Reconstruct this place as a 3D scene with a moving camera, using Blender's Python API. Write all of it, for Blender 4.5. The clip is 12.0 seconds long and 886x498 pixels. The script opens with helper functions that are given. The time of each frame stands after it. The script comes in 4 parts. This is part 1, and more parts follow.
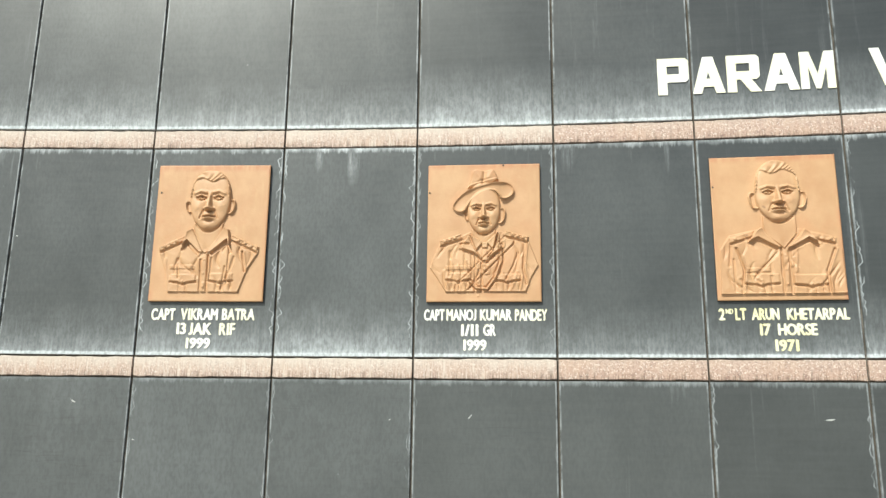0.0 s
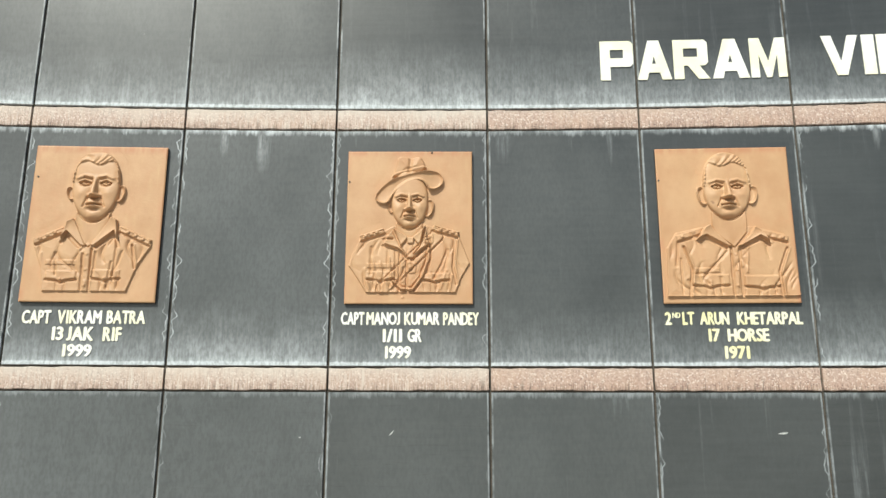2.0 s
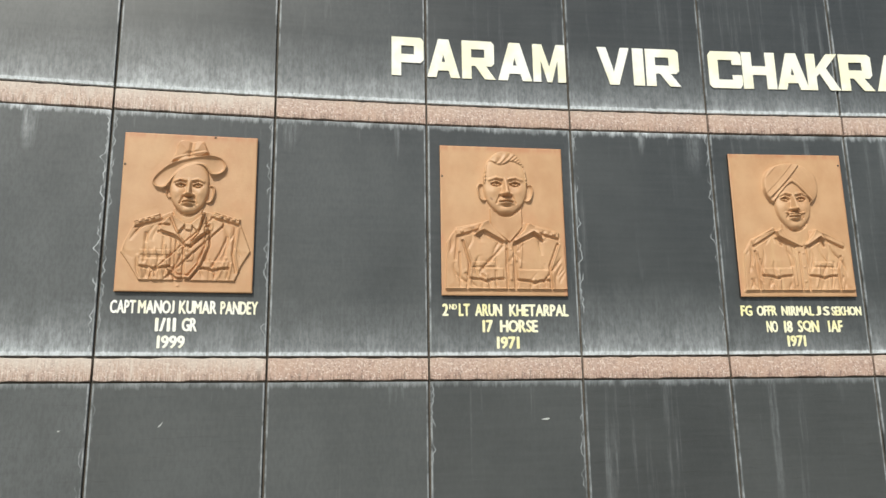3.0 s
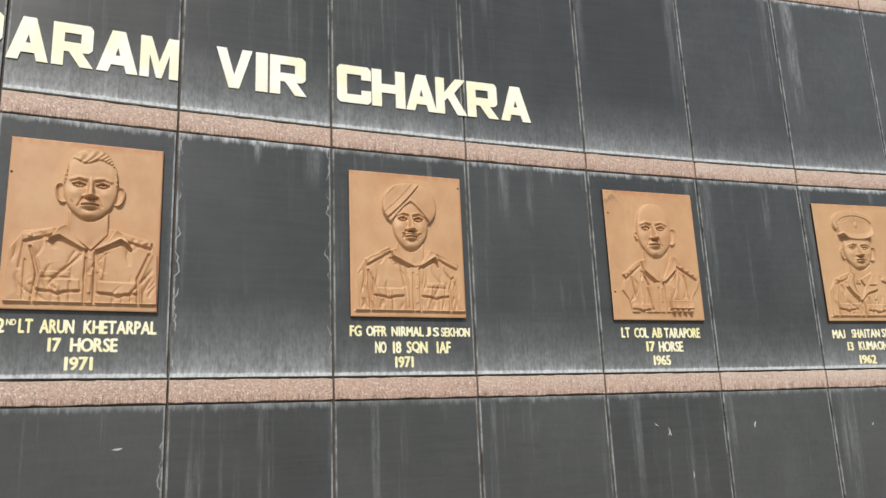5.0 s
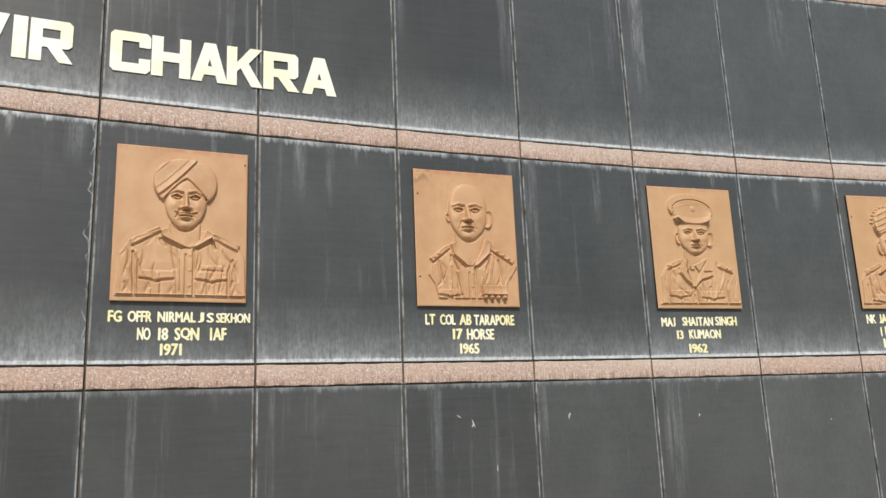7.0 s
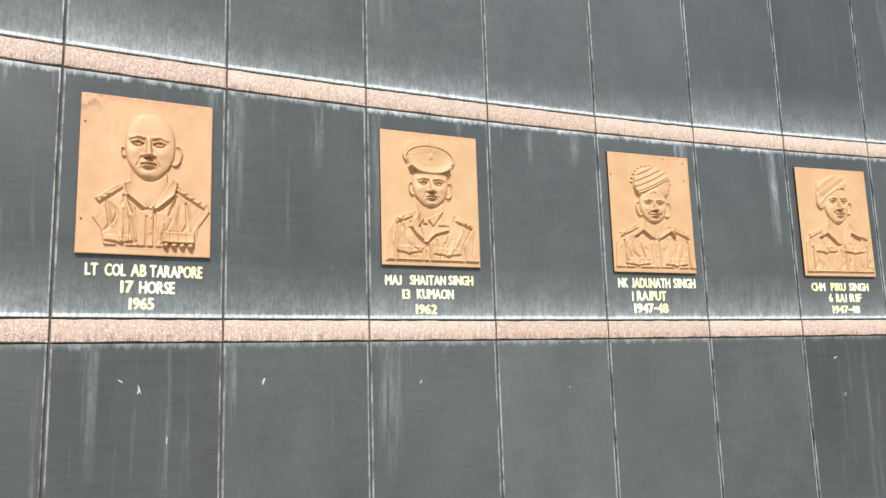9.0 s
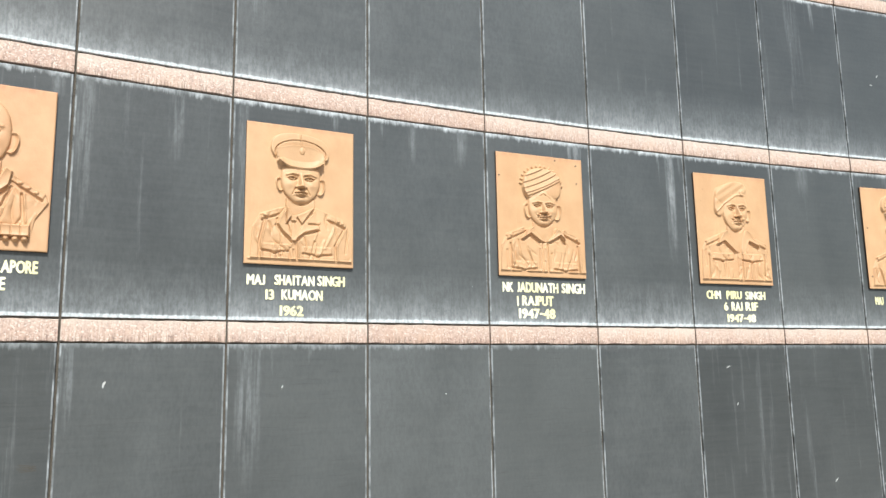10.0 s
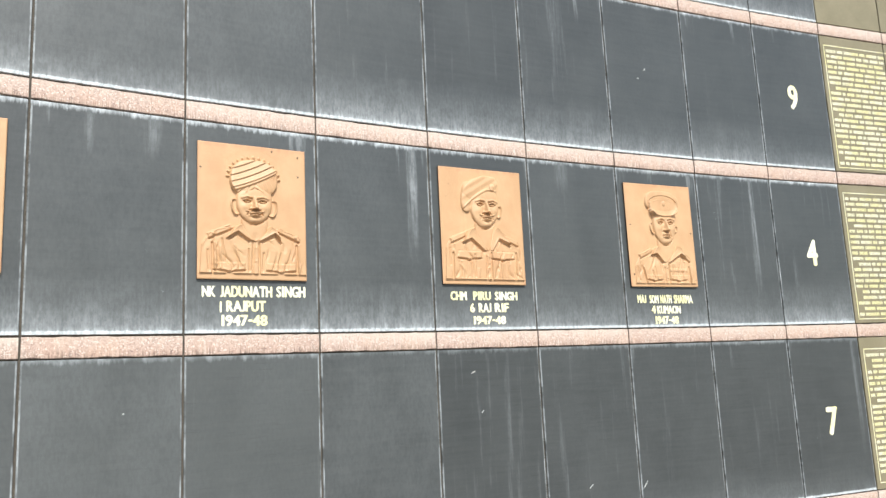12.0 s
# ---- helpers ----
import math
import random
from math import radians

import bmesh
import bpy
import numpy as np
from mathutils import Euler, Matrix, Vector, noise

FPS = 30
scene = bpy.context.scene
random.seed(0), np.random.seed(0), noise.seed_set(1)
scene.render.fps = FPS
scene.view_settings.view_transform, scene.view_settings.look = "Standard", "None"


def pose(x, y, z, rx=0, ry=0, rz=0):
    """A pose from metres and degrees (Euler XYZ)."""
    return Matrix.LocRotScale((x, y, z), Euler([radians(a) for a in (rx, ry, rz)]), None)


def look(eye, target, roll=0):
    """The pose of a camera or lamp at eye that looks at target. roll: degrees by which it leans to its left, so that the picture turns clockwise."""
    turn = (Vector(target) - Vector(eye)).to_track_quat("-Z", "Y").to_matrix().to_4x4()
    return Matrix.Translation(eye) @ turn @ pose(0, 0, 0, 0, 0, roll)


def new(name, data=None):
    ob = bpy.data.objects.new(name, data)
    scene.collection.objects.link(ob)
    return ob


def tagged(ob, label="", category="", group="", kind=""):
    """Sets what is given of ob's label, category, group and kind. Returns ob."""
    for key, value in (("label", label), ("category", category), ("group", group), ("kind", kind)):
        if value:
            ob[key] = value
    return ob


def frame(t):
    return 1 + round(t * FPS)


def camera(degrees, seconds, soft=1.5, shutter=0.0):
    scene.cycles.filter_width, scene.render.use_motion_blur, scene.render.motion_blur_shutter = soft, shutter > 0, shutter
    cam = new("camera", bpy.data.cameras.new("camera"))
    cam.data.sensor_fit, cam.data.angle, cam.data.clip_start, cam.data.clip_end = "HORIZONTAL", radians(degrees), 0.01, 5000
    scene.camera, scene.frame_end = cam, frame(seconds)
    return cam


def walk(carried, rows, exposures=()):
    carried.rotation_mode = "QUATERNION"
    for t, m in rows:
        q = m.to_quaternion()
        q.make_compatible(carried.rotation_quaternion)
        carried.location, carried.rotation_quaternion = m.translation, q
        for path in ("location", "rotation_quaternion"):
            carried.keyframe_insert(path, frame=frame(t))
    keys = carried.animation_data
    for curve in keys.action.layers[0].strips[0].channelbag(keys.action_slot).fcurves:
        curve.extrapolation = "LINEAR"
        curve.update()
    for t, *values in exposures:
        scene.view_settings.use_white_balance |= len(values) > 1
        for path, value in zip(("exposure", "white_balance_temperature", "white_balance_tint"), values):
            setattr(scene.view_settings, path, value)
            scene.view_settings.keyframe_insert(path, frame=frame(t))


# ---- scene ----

# ---------------------------------------------------------------- camera
cam = camera(58.78, 12.0)
ROWS = [
    (0.0, -0.000, 0.000, 1.488, 102.500, -0.680, 13.139),
    (0.5, -0.140, 0.188, 1.495, 103.037, -0.764, 13.450),
    (1.0, -0.261, 0.386, 1.513, 102.961, -0.816, 13.353),
    (1.5, -0.223, 0.433, 1.523, 102.737, -0.547, 11.822),
    (2.0, -0.047, 0.442, 1.519, 103.248, -0.151, 8.195),
    (2.5, 0.125, 0.442, 1.505, 102.695, 0.200, 2.698),
    (3.0, 0.269, 0.438, 1.518, 102.416, 0.833, -2.784),
    (3.5, 0.438, 0.449, 1.518, 102.997, 0.506, -8.264),
    (5.5, 1.387, 0.542, 1.526, 103.216, 2.728, -19.919),
    (6.0, 1.650, 0.533, 1.534, 102.771, 2.678, -19.300),
    (6.5, 1.897, 0.419, 1.543, 102.816, 2.466, -17.506),
    (7.0, 2.122, 0.424, 1.525, 102.214, 2.223, -20.606),
    (7.5, 2.393, 0.471, 1.524, 101.319, 3.622, -23.274),
    (9.5, 3.576, 0.442, 1.508, 99.096, 0.949, -28.634),
    (10.0, 3.833, 0.365, 1.521, 99.333, 0.944, -30.178),
    (10.5, 4.117, 0.339, 1.523, 98.782, 1.181, -34.433),
    (11.0, 4.415, 0.240, 1.528, 98.577, 1.216, -35.651),
    (11.5, 4.691, 0.106, 1.534, 98.315, 2.323, -35.948),
    (12.0, 4.993, 0.105, 1.536, 99.332, 2.623, -36.728),
]
EXPOSURES = [(0.0, 0.60, 6400, 1), (1.5, 0.50, 6400, 1), (2.5, 0.29, 6450, 4), (3.5, 0.14, 6500, 7), (5.5, 0.03, 6550, 10), (7.5, 0.15, 6500, 9),
             (9.5, 0.73, 6250, 6), (12.0, 0.73, 6200, 7)]
walk(cam, [(t, pose(*p)) for t, *p in ROWS], EXPOSURES)

# ---------------------------------------------------------------- light
SUN_TO = Vector((-0.22, -0.68, 0.68)).normalized()
world = bpy.data.worlds.new("sky")
scene.world = world
world.use_nodes = True
sky = world.node_tree.nodes.new("ShaderNodeTexSky")
sky.sky_type, sky.sun_disc = "NISHITA", False
sky.sun_elevation = math.asin(SUN_TO.z)
sky.sun_rotation = math.atan2(SUN_TO.x, SUN_TO.y)
sky.dust_density, sky.air_density = 2.5, 1.0
back = world.node_tree.nodes["Background"]
back.inputs["Strength"].default_value = 0.075
world.node_tree.links.new(sky.outputs[0], back.inputs["Color"])
sun_data = bpy.data.lights.new("sun", "SUN")
sun_data.energy, sun_data.angle, sun_data.color = 3.5, radians(0.6), (1.0, 0.96, 0.89)
sun = new("sun", sun_data)
sun.matrix_world = look(SUN_TO * 60, (0, 0, 0))


# ---------------------------------------------------------------- shader helper
class Val:
    """A float socket of a node tree with arithmetic."""

    def __init__(self, nt, sock):
        self.nt, self.sock = nt, sock

    def op(self, kind, *others):
        node = self.nt.nodes.new("ShaderNodeMath")
        node.operation = kind
        for slot, v in zip(node.inputs, (self, *others)):
            plug(self.nt, v, slot)
        return Val(self.nt, node.outputs[0])

    def __add__(self, o):
        return self.op("ADD", o)

    def __sub__(self, o):
        return self.op("SUBTRACT", o)

    def __mul__(self, o):
        return self.op("MULTIPLY", o)

    def top(self, o):
        return self.op("MAXIMUM", o)

    def low(self, o):
        return self.op("MINIMUM", o)

    def abs(self):
        return self.op("ABSOLUTE")

    def ramp(self, a, b, lo=0.0, hi=1.0):
        """Smooth step of the value from a (lo) to b (hi)."""
        node = self.nt.nodes.new("ShaderNodeMapRange")
        node.interpolation_type = "SMOOTHSTEP"
        if a > b:
            a, b, lo, hi = b, a, hi, lo
        for name, v in (("Value", self), ("From Min", a), ("From Max", b), ("To Min", lo), ("To Max", hi)):
            plug(self.nt, v, node.inputs[name])
        return Val(self.nt, node.outputs[0])


def plug(nt, v, slot):
    if isinstance(v, Val):
        nt.links.new(v.sock, slot)
    else:
        slot.default_value = v


def material(name, roughness=0.5):
    m = bpy.data.materials.new(name)
    m.use_nodes = True
    nt = m.node_tree
    bsdf = nt.nodes["Principled BSDF"]
    bsdf.inputs["Roughness"].default_value = roughness
    return m, nt, bsdf


def coords(nt):
    """Object coordinates: the vector socket and x, y, z as values, and the object's random number."""
    tex = nt.nodes.new("ShaderNodeTexCoord")
    sep = nt.nodes.new("ShaderNodeSeparateXYZ")
    nt.links.new(tex.outputs["Object"], sep.inputs[0])
    info = nt.nodes.new("ShaderNodeObjectInfo")
    return [Val(nt, s) for s in sep.outputs] + [Val(nt, info.outputs["Random"])]


def vec(nt, x, y, z):
    node = nt.nodes.new("ShaderNodeCombineXYZ")
    for slot, v in zip(node.inputs, (x, y, z)):
        plug(nt, v, slot)
    return node.outputs[0]


def fuzz(nt, vector, scale=1.0, detail=3.0, rough=0.55, distort=0.0):
    node = nt.nodes.new("ShaderNodeTexNoise")
    nt.links.new(vector, node.inputs["Vector"])
    for name, v in (("Scale", scale), ("Detail", detail), ("Roughness", rough), ("Distortion", distort)):
        node.inputs[name].default_value = v
    return Val(nt, node.outputs["Fac"])


def blend(nt, fac, a, b):
    node = nt.nodes.new("ShaderNodeMix")
    node.data_type = "RGBA"
    plug(nt, fac, node.inputs[0])
    for slot, v in ((node.inputs[6], a), (node.inputs[7], b)):
        if isinstance(v, tuple):
            slot.default_value = (*v, 1)
        else:
            nt.links.new(v, slot)
    return node.outputs[2]


def bump(nt, bsdf, height, strength, distance):
    node = nt.nodes.new("ShaderNodeBump")
    node.inputs["Strength"].default_value, node.inputs["Distance"].default_value = strength, distance
    plug(nt, height, node.inputs["Height"])
    nt.links.new(node.outputs[0], bsdf.inputs["Normal"])


def own(nt, name):
    """A number kept on the object itself."""
    node = nt.nodes.new("ShaderNodeAttribute")
    node.attribute_type, node.attribute_name = "OBJECT", name
    return Val(nt, node.outputs["Fac"])


# ---------------------------------------------------------------- materials
JOINT_HALF = 0.3685


def granite_material():
    """Dark honed granite slab with lime bloom along the lower edge, drips from the upper edge and tide lines along the joints."""
    m, nt, bsdf = material("dark_granite")
    x, y, z, rnd = coords(nt)
    off = rnd * 37.0
    up = own(nt, "tall") - z
    lime = own(nt, "lime")
    # sheen put into the colour: a clouded pale tint, its strength kept per slab
    painted_sheen = own(nt, "painted_sheen") * (fuzz(nt, vec(nt, x * 3.0 + off, off + 1.0, z * 2.0), 1.0, 5.0, 0.65)) * 2.0
    side = own(nt, "side")
    grain = fuzz(nt, vec(nt, x * 260.0, off, z * 260.0), 1.0, 2.0)
    brushed = fuzz(nt, vec(nt, x * 2.6 + off, off, z * 50.0), 1.0, 4.0, 0.6)
    cloud = fuzz(nt, vec(nt, x * 2.2 + off, off, z * 1.6), 1.0, 4.0, 0.6)
    runs = fuzz(nt, vec(nt, x * 55.0 + off, off, z * 3.0), 1.0, 4.0, 0.65)
    hair = fuzz(nt, vec(nt, x * 95.0 + off, off + 8.0, z * 5.0), 1.0, 4.0, 0.65)
    wide = fuzz(nt, vec(nt, x * 13.0 + off, off + 4.0, z * 1.2), 1.0, 3.0)
    # bloom above the lower edge: a crisp crust, then a streaked haze
    level = z + (runs - 0.5) * 0.07 + (wide - 0.5) * 0.05 + (hair - 0.5) * 0.025
    haze = level.ramp(0.46, 0.0) * 0.22 * own(nt, "reach") + level.ramp(0.18, 0.0) * 0.22 * own(nt, "reach") + level.ramp(0.05, 0.0) * 0.26
    blot = fuzz(nt, vec(nt, x * 9.0 + off, off + 2.0, z * 7.0), 1.0, 5.0, 0.65)
    haze = haze * hair.ramp(0.3, 0.7, 0.78, 1.14) * blot.ramp(0.32, 0.66, 0.72, 1.1)
    crust = (z + (runs - 0.5) * 0.016).ramp(0.024, 0.012)
    # fringe under the upper edge and single runs further down
    fringe = (up + (runs - 0.5) * 0.07).ramp(0.036, 0.002) * 0.75 * wide.ramp(0.34, 0.58, 0.35, 1.0)
    long_run = (wide.ramp(0.60, 0.74)) * (up + (runs - 0.5) * 0.25).ramp(0.30, 0.02) * 0.28
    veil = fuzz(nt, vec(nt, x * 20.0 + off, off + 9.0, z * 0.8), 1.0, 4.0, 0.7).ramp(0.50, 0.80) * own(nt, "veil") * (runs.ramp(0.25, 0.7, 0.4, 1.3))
    # up to two marked runs, where the slab has them
    wob = fuzz(nt, vec(nt, z * 5.0, off, 0.0), 1.0, 3.0)
    marks = []
    for key in ("run", "side_run"):
        sx, sw, sl = own(nt, key + "_x"), own(nt, key + "_wide"), own(nt, key + "_long")
        dist = (x - sx + (wob - 0.5) * 0.02).abs().op("DIVIDE", sw.top(0.001))
        reach = (up.op("DIVIDE", sl.top(0.001)) + (runs - 0.5) * 0.5).ramp(1.0, 0.3)
        marks.append(dist.ramp(1.0, 0.25) * reach * runs.ramp(0.3, 0.7, 0.1, 0.9) * sw.ramp(0.0, 0.004))
    mark = marks[0].top(marks[1])
    # tide lines along the vertical joints
    edge = x.abs() * -1.0 + JOINT_HALF
    sign = x.op("SIGN") * 7.0
    wave = fuzz(nt, vec(nt, sign, off, z * 19.0), 1.0, 1.0, 0.5)
    where = (wave - 0.36) * 0.055 * side
    tide = (edge - where).abs().ramp(0.0048, 0.0012) * fuzz(nt, vec(nt, sign, off + 3.0, z * 9.0), 1.0, 3.0).ramp(0.38, 0.6) * side.ramp(0.7, 1.6, 0.06, 0.8)
    rim = edge.ramp(0.0105, 0.006) * fuzz(nt, vec(nt, sign, off + 6.0, z * 6.0), 1.0, 5.0, 0.65).ramp(0.33, 0.62) * 0.52
    specks = fuzz(nt, vec(nt, x * 55.0 + off, off, z * 40.0), 1.0, 2.0).ramp(0.80, 0.84) * 0.55
    white = (haze * lime + crust).top(fringe * lime).top(long_run * lime).top(veil).top(mark * own(nt, "run_white")).top(tide.top(rim) * 1.0).top(specks).top(painted_sheen).low(1.0)
    flake = fuzz(nt, vec(nt, x * 70.0 + off, off + 12.0, z * 30.0), 1.0, 4.0, 0.7)
    white = white * flake.ramp(0.34, 0.62, 0.62, 1.08)
    tone = blend(nt, (cloud - 0.5) * 1.6 + 0.5 + own(nt, "tone_shift"), (0.0332, 0.0373, 0.0388), (0.0595, 0.0648, 0.0658))
    tone = blend(nt, (grain.ramp(0.55, 0.8)) * 0.25, tone, (0.12, 0.13, 0.135))
    tone = blend(nt, (brushed.ramp(0.25, 0.80)) * 0.155, tone, (0.104, 0.109, 0.108))
    # saw marks left by the cutting, in wavering lines
    saw = fuzz(nt, vec(nt, x * 5.0 + off, off + 21.0, z * 120.0 + (cloud - 0.5) * 9.0), 1.0, 3.0, 0.5)
    tone = blend(nt, saw.ramp(0.58, 0.74) * own(nt, "sawn"), tone, (0.020, 0.019, 0.017))
    tone = blend(nt, white * 0.87, tone, (0.585, 0.63, 0.66))
    nt.links.new(tone, bsdf.inputs["Base Color"])
    plug(nt, white * 0.35 + (cloud - 0.5) * 0.10 + 0.30, bsdf.inputs["Roughness"])
    bump(nt, bsdf, grain * 0.4 + white * 1.2 + cloud * 0.8, 0.12, 0.002)
    return m


def pink_material():
    """Rough pink granite of the string courses, with white lime runs over it."""
    m, nt, bsdf = material("pink_granite", 0.62)
    x, y, z, rnd = coords(nt)
    off = rnd * 51.0
    vor = nt.nodes.new("ShaderNodeTexVoronoi")
    vor.inputs["Scale"].default_value = 1.0
    nt.links.new(vec(nt, x * 150.0 + off, y * 150.0, z * 150.0), vor.inputs["Vector"])
    sep = nt.nodes.new("ShaderNodeSeparateColor")
    nt.links.new(vor.outputs["Color"], sep.inputs[0])
    cell = Val(nt, sep.outputs[0])
    cell2 = Val(nt, sep.outputs[1])
    cloud = fuzz(nt, vec(nt, x * 6.0 + off, off, z * 6.0), 1.0, 4.0)
    runs = fuzz(nt, vec(nt, x * 80.0 + off, off, z * 5.0), 1.0, 4.0, 0.65)
    wide = fuzz(nt, vec(nt, x * 5.0 + off, off + 2.0, 0.0), 1.0, 3.0)
    tone = blend(nt, cell, (0.335, 0.210, 0.168), (0.475, 0.345, 0.280))
    tone = blend(nt, cell2.ramp(0.82, 0.9) * 0.7, tone, (0.16, 0.09, 0.075))
    tone = blend(nt, cell2.ramp(0.16, 0.08) * 0.8, tone, (0.70, 0.60, 0.53))
    tone = blend(nt, cloud.ramp(0.4, 0.75) * 0.4, tone, (0.46, 0.30, 0.21))
    up = z * -1.0 + 0.113
    fine = fuzz(nt, vec(nt, x * 190.0 + off, off + 5.0, z * 7.0), 1.0, 3.0, 0.6)
    much = own(nt, "lime")
    lime = (up + (runs - 0.5) * 0.20 + (wide - 0.5) * 0.12).ramp(0.085, 0.0) * 0.45
    lime = lime.top(runs.ramp(0.48, 0.72) * wide.ramp(0.36, 0.62) * 0.60).top(fine.ramp(0.55, 0.72) * wide.ramp(0.30, 0.6) * 0.55)
    lime = lime * much + much * 0.16
    dirt = fine.ramp(0.52, 0.40) * (z + (runs - 0.5) * 0.10).ramp(0.055, 0.0) * 0.7
    foot = (z + (runs - 0.5) * 0.03 + (fine - 0.5) * 0.02).ramp(0.016, 0.0) * 0.7
    tone = blend(nt, lime.low(1.0), tone, (0.60, 0.55, 0.49))
    tone = blend(nt, foot.top(dirt), tone, (0.11, 0.08, 0.058))
    nt.links.new(tone, bsdf.inputs["Base Color"])
    bump(nt, bsdf, cell * 0.5 + runs * 0.6, 0.35, 0.002)
    return m


def slab_material():
    """Olive-brown polished granite of the inscribed slabs."""
    m, nt, bsdf = material("olive_granite", 0.35)
    x, y, z, rnd = coords(nt)
    off = rnd * 23.0
    grain = fuzz(nt, vec(nt, x * 180.0, off, z * 180.0), 1.0, 2.0)
    cloud = fuzz(nt, vec(nt, x * 5.0 + off, off, z * 4.0), 1.0, 4.0)
    tone = blend(nt, cloud, (0.15, 0.13, 0.075), (0.25, 0.22, 0.145))
    tone = blend(nt, grain.ramp(0.5, 0.75) * 0.4, tone, (0.33, 0.30, 0.21))
    nt.links.new(tone, bsdf.inputs["Base Color"])
    bump(nt, bsdf, grain, 0.1, 0.001)
    return m


def mortar_material():
    m, nt, bsdf = material("dark_mortar", 0.85)
    x, y, z, rnd = coords(nt)
    n = fuzz(nt, vec(nt, x * 30.0, y * 30.0, z * 30.0), 1.0, 4.0)
    w = fuzz(nt, vec(nt, x * 9.0, y * 9.0, z * 6.0), 1.0, 4.0, 0.7)
    tone = blend(nt, n, (0.040, 0.035, 0.028), (0.105, 0.090, 0.072))
    tone = blend(nt, w.ramp(0.58, 0.72) * 0.35, tone, (0.30, 0.28, 0.25))
    nt.links.new(tone, bsdf.inputs["Base Color"])
    bump(nt, bsdf, n, 0.5, 0.004)
    return m


def clay_material():
    """Fired clay coloured cast of the relief plaques: tan with paler rubbed patches, redder rims and dark spots."""
    m, nt, bsdf = material("tan_cast", 0.55)
    x, y, z, rnd = coords(nt)
    off = rnd * 19.0
    fine = fuzz(nt, vec(nt, x * 240.0, y * 240.0 + off, z * 240.0), 1.0, 3.0)
    cloud = fuzz(nt, vec(nt, x * 7.0 + off, off, z * 6.0), 1.0, 5.0, 0.6)
    runs = fuzz(nt, vec(nt, x * 26.0 + off, off, z * 4.0), 1.0, 4.0)
    spots = fuzz(nt, vec(nt, x * 22.0 + off, off + 5.0, z * 22.0), 1.0, 1.0)
    tone = blend(nt, cloud.ramp(0.3, 0.7), (0.450, 0.258, 0.133), (0.518, 0.318, 0.174))
    warm = fuzz(nt, vec(nt, x * 3.5 + off, off + 7.0, z * 3.0), 1.0, 5.0, 0.7)
    tone = blend(nt, warm.ramp(0.5, 0.72) * 0.45, tone, (0.48, 0.235, 0.115))
    tone = blend(nt, runs.ramp(0.55, 0.8) * 0.35, tone, (0.57, 0.40, 0.215))
    rimx = (x.abs() * -1.0 + 0.31).ramp(0.03, 0.0) * (cloud.ramp(0.4, 0.65))
    rimz = (z * -1.0 + 0.755).ramp(0.035, 0.0) * (runs.ramp(0.35, 0.6))
    tone = blend(nt, rimx.top(rimz) * 0.55, tone, (0.42, 0.16, 0.08))
    tone = blend(nt, spots.ramp(0.80, 0.84) * 0.5, tone, (0.16, 0.07, 0.04))
    stain = (x + 0.31).ramp(0.17, 0.02) * (z - 0.64).ramp(0.0, 0.09) * fuzz(nt, vec(nt, x * 32.0, off, z * 45.0), 1.0, 3.0).ramp(0.50, 0.60) * own(nt, "stain")
    tone = blend(nt, stain * 0.7, tone, (0.15, 0.085, 0.05))
    pale = fuzz(nt, vec(nt, x * 4.5 + off, off + 17.0, z * 3.5), 1.0, 4.0, 0.65)
    tone = blend(nt, pale.ramp(0.42, 0.68) * 0.12 + own(nt, "pale"), tone, (0.50, 0.345, 0.19))
    nt.links.new(tone, bsdf.inputs["Base Color"])
    plug(nt, (cloud - 0.5) * 0.25 + 0.52, bsdf.inputs["Roughness"])
    mid = fuzz(nt, vec(nt, x * 55.0 + off, y * 55.0, z * 55.0), 1.0, 4.0, 0.6)
    bump(nt, bsdf, fine * 0.35 + mid * 0.9 + cloud, 0.30, 0.004)
    return m


def paint_material(name, a, b):
    m, nt, bsdf = material(name, 0.5)
    x, y, z, rnd = coords(nt)
    off = rnd * 11.0
    n = fuzz(nt, vec(nt, x * 6.0 + off, off, z * 6.0), 1.0, 3.0)
    s = fuzz(nt, vec(nt, x * 60.0 + off, off, z * 25.0), 1.0, 4.0)
    tone = blend(nt, n.ramp(0.4, 0.6), a, b)
    tone = blend(nt, s.ramp(0.66, 0.8) * 0.45, tone, (0.38, 0.39, 0.36))
    nt.links.new(tone, bsdf.inputs["Base Color"])
    return m


def ground_material():
    m, nt, bsdf = material("grey_paving", 0.8)
    x, y, z, rnd = coords(nt)
    n = fuzz(nt, vec(nt, x * 1.5, y * 1.5, z), 1.0, 6.0)
    f = fuzz(nt, vec(nt, x * 40.0, y * 40.0, z), 1.0, 4.0)
    tone = blend(nt, n, (0.25, 0.235, 0.21), (0.35, 0.33, 0.30))
    tone = blend(nt, f.ramp(0.5, 0.8) * 0.4, tone, (0.12, 0.11, 0.10))
    nt.links.new(tone, bsdf.inputs["Base Color"])
    bump(nt, bsdf, f, 0.3, 0.005)
    return m


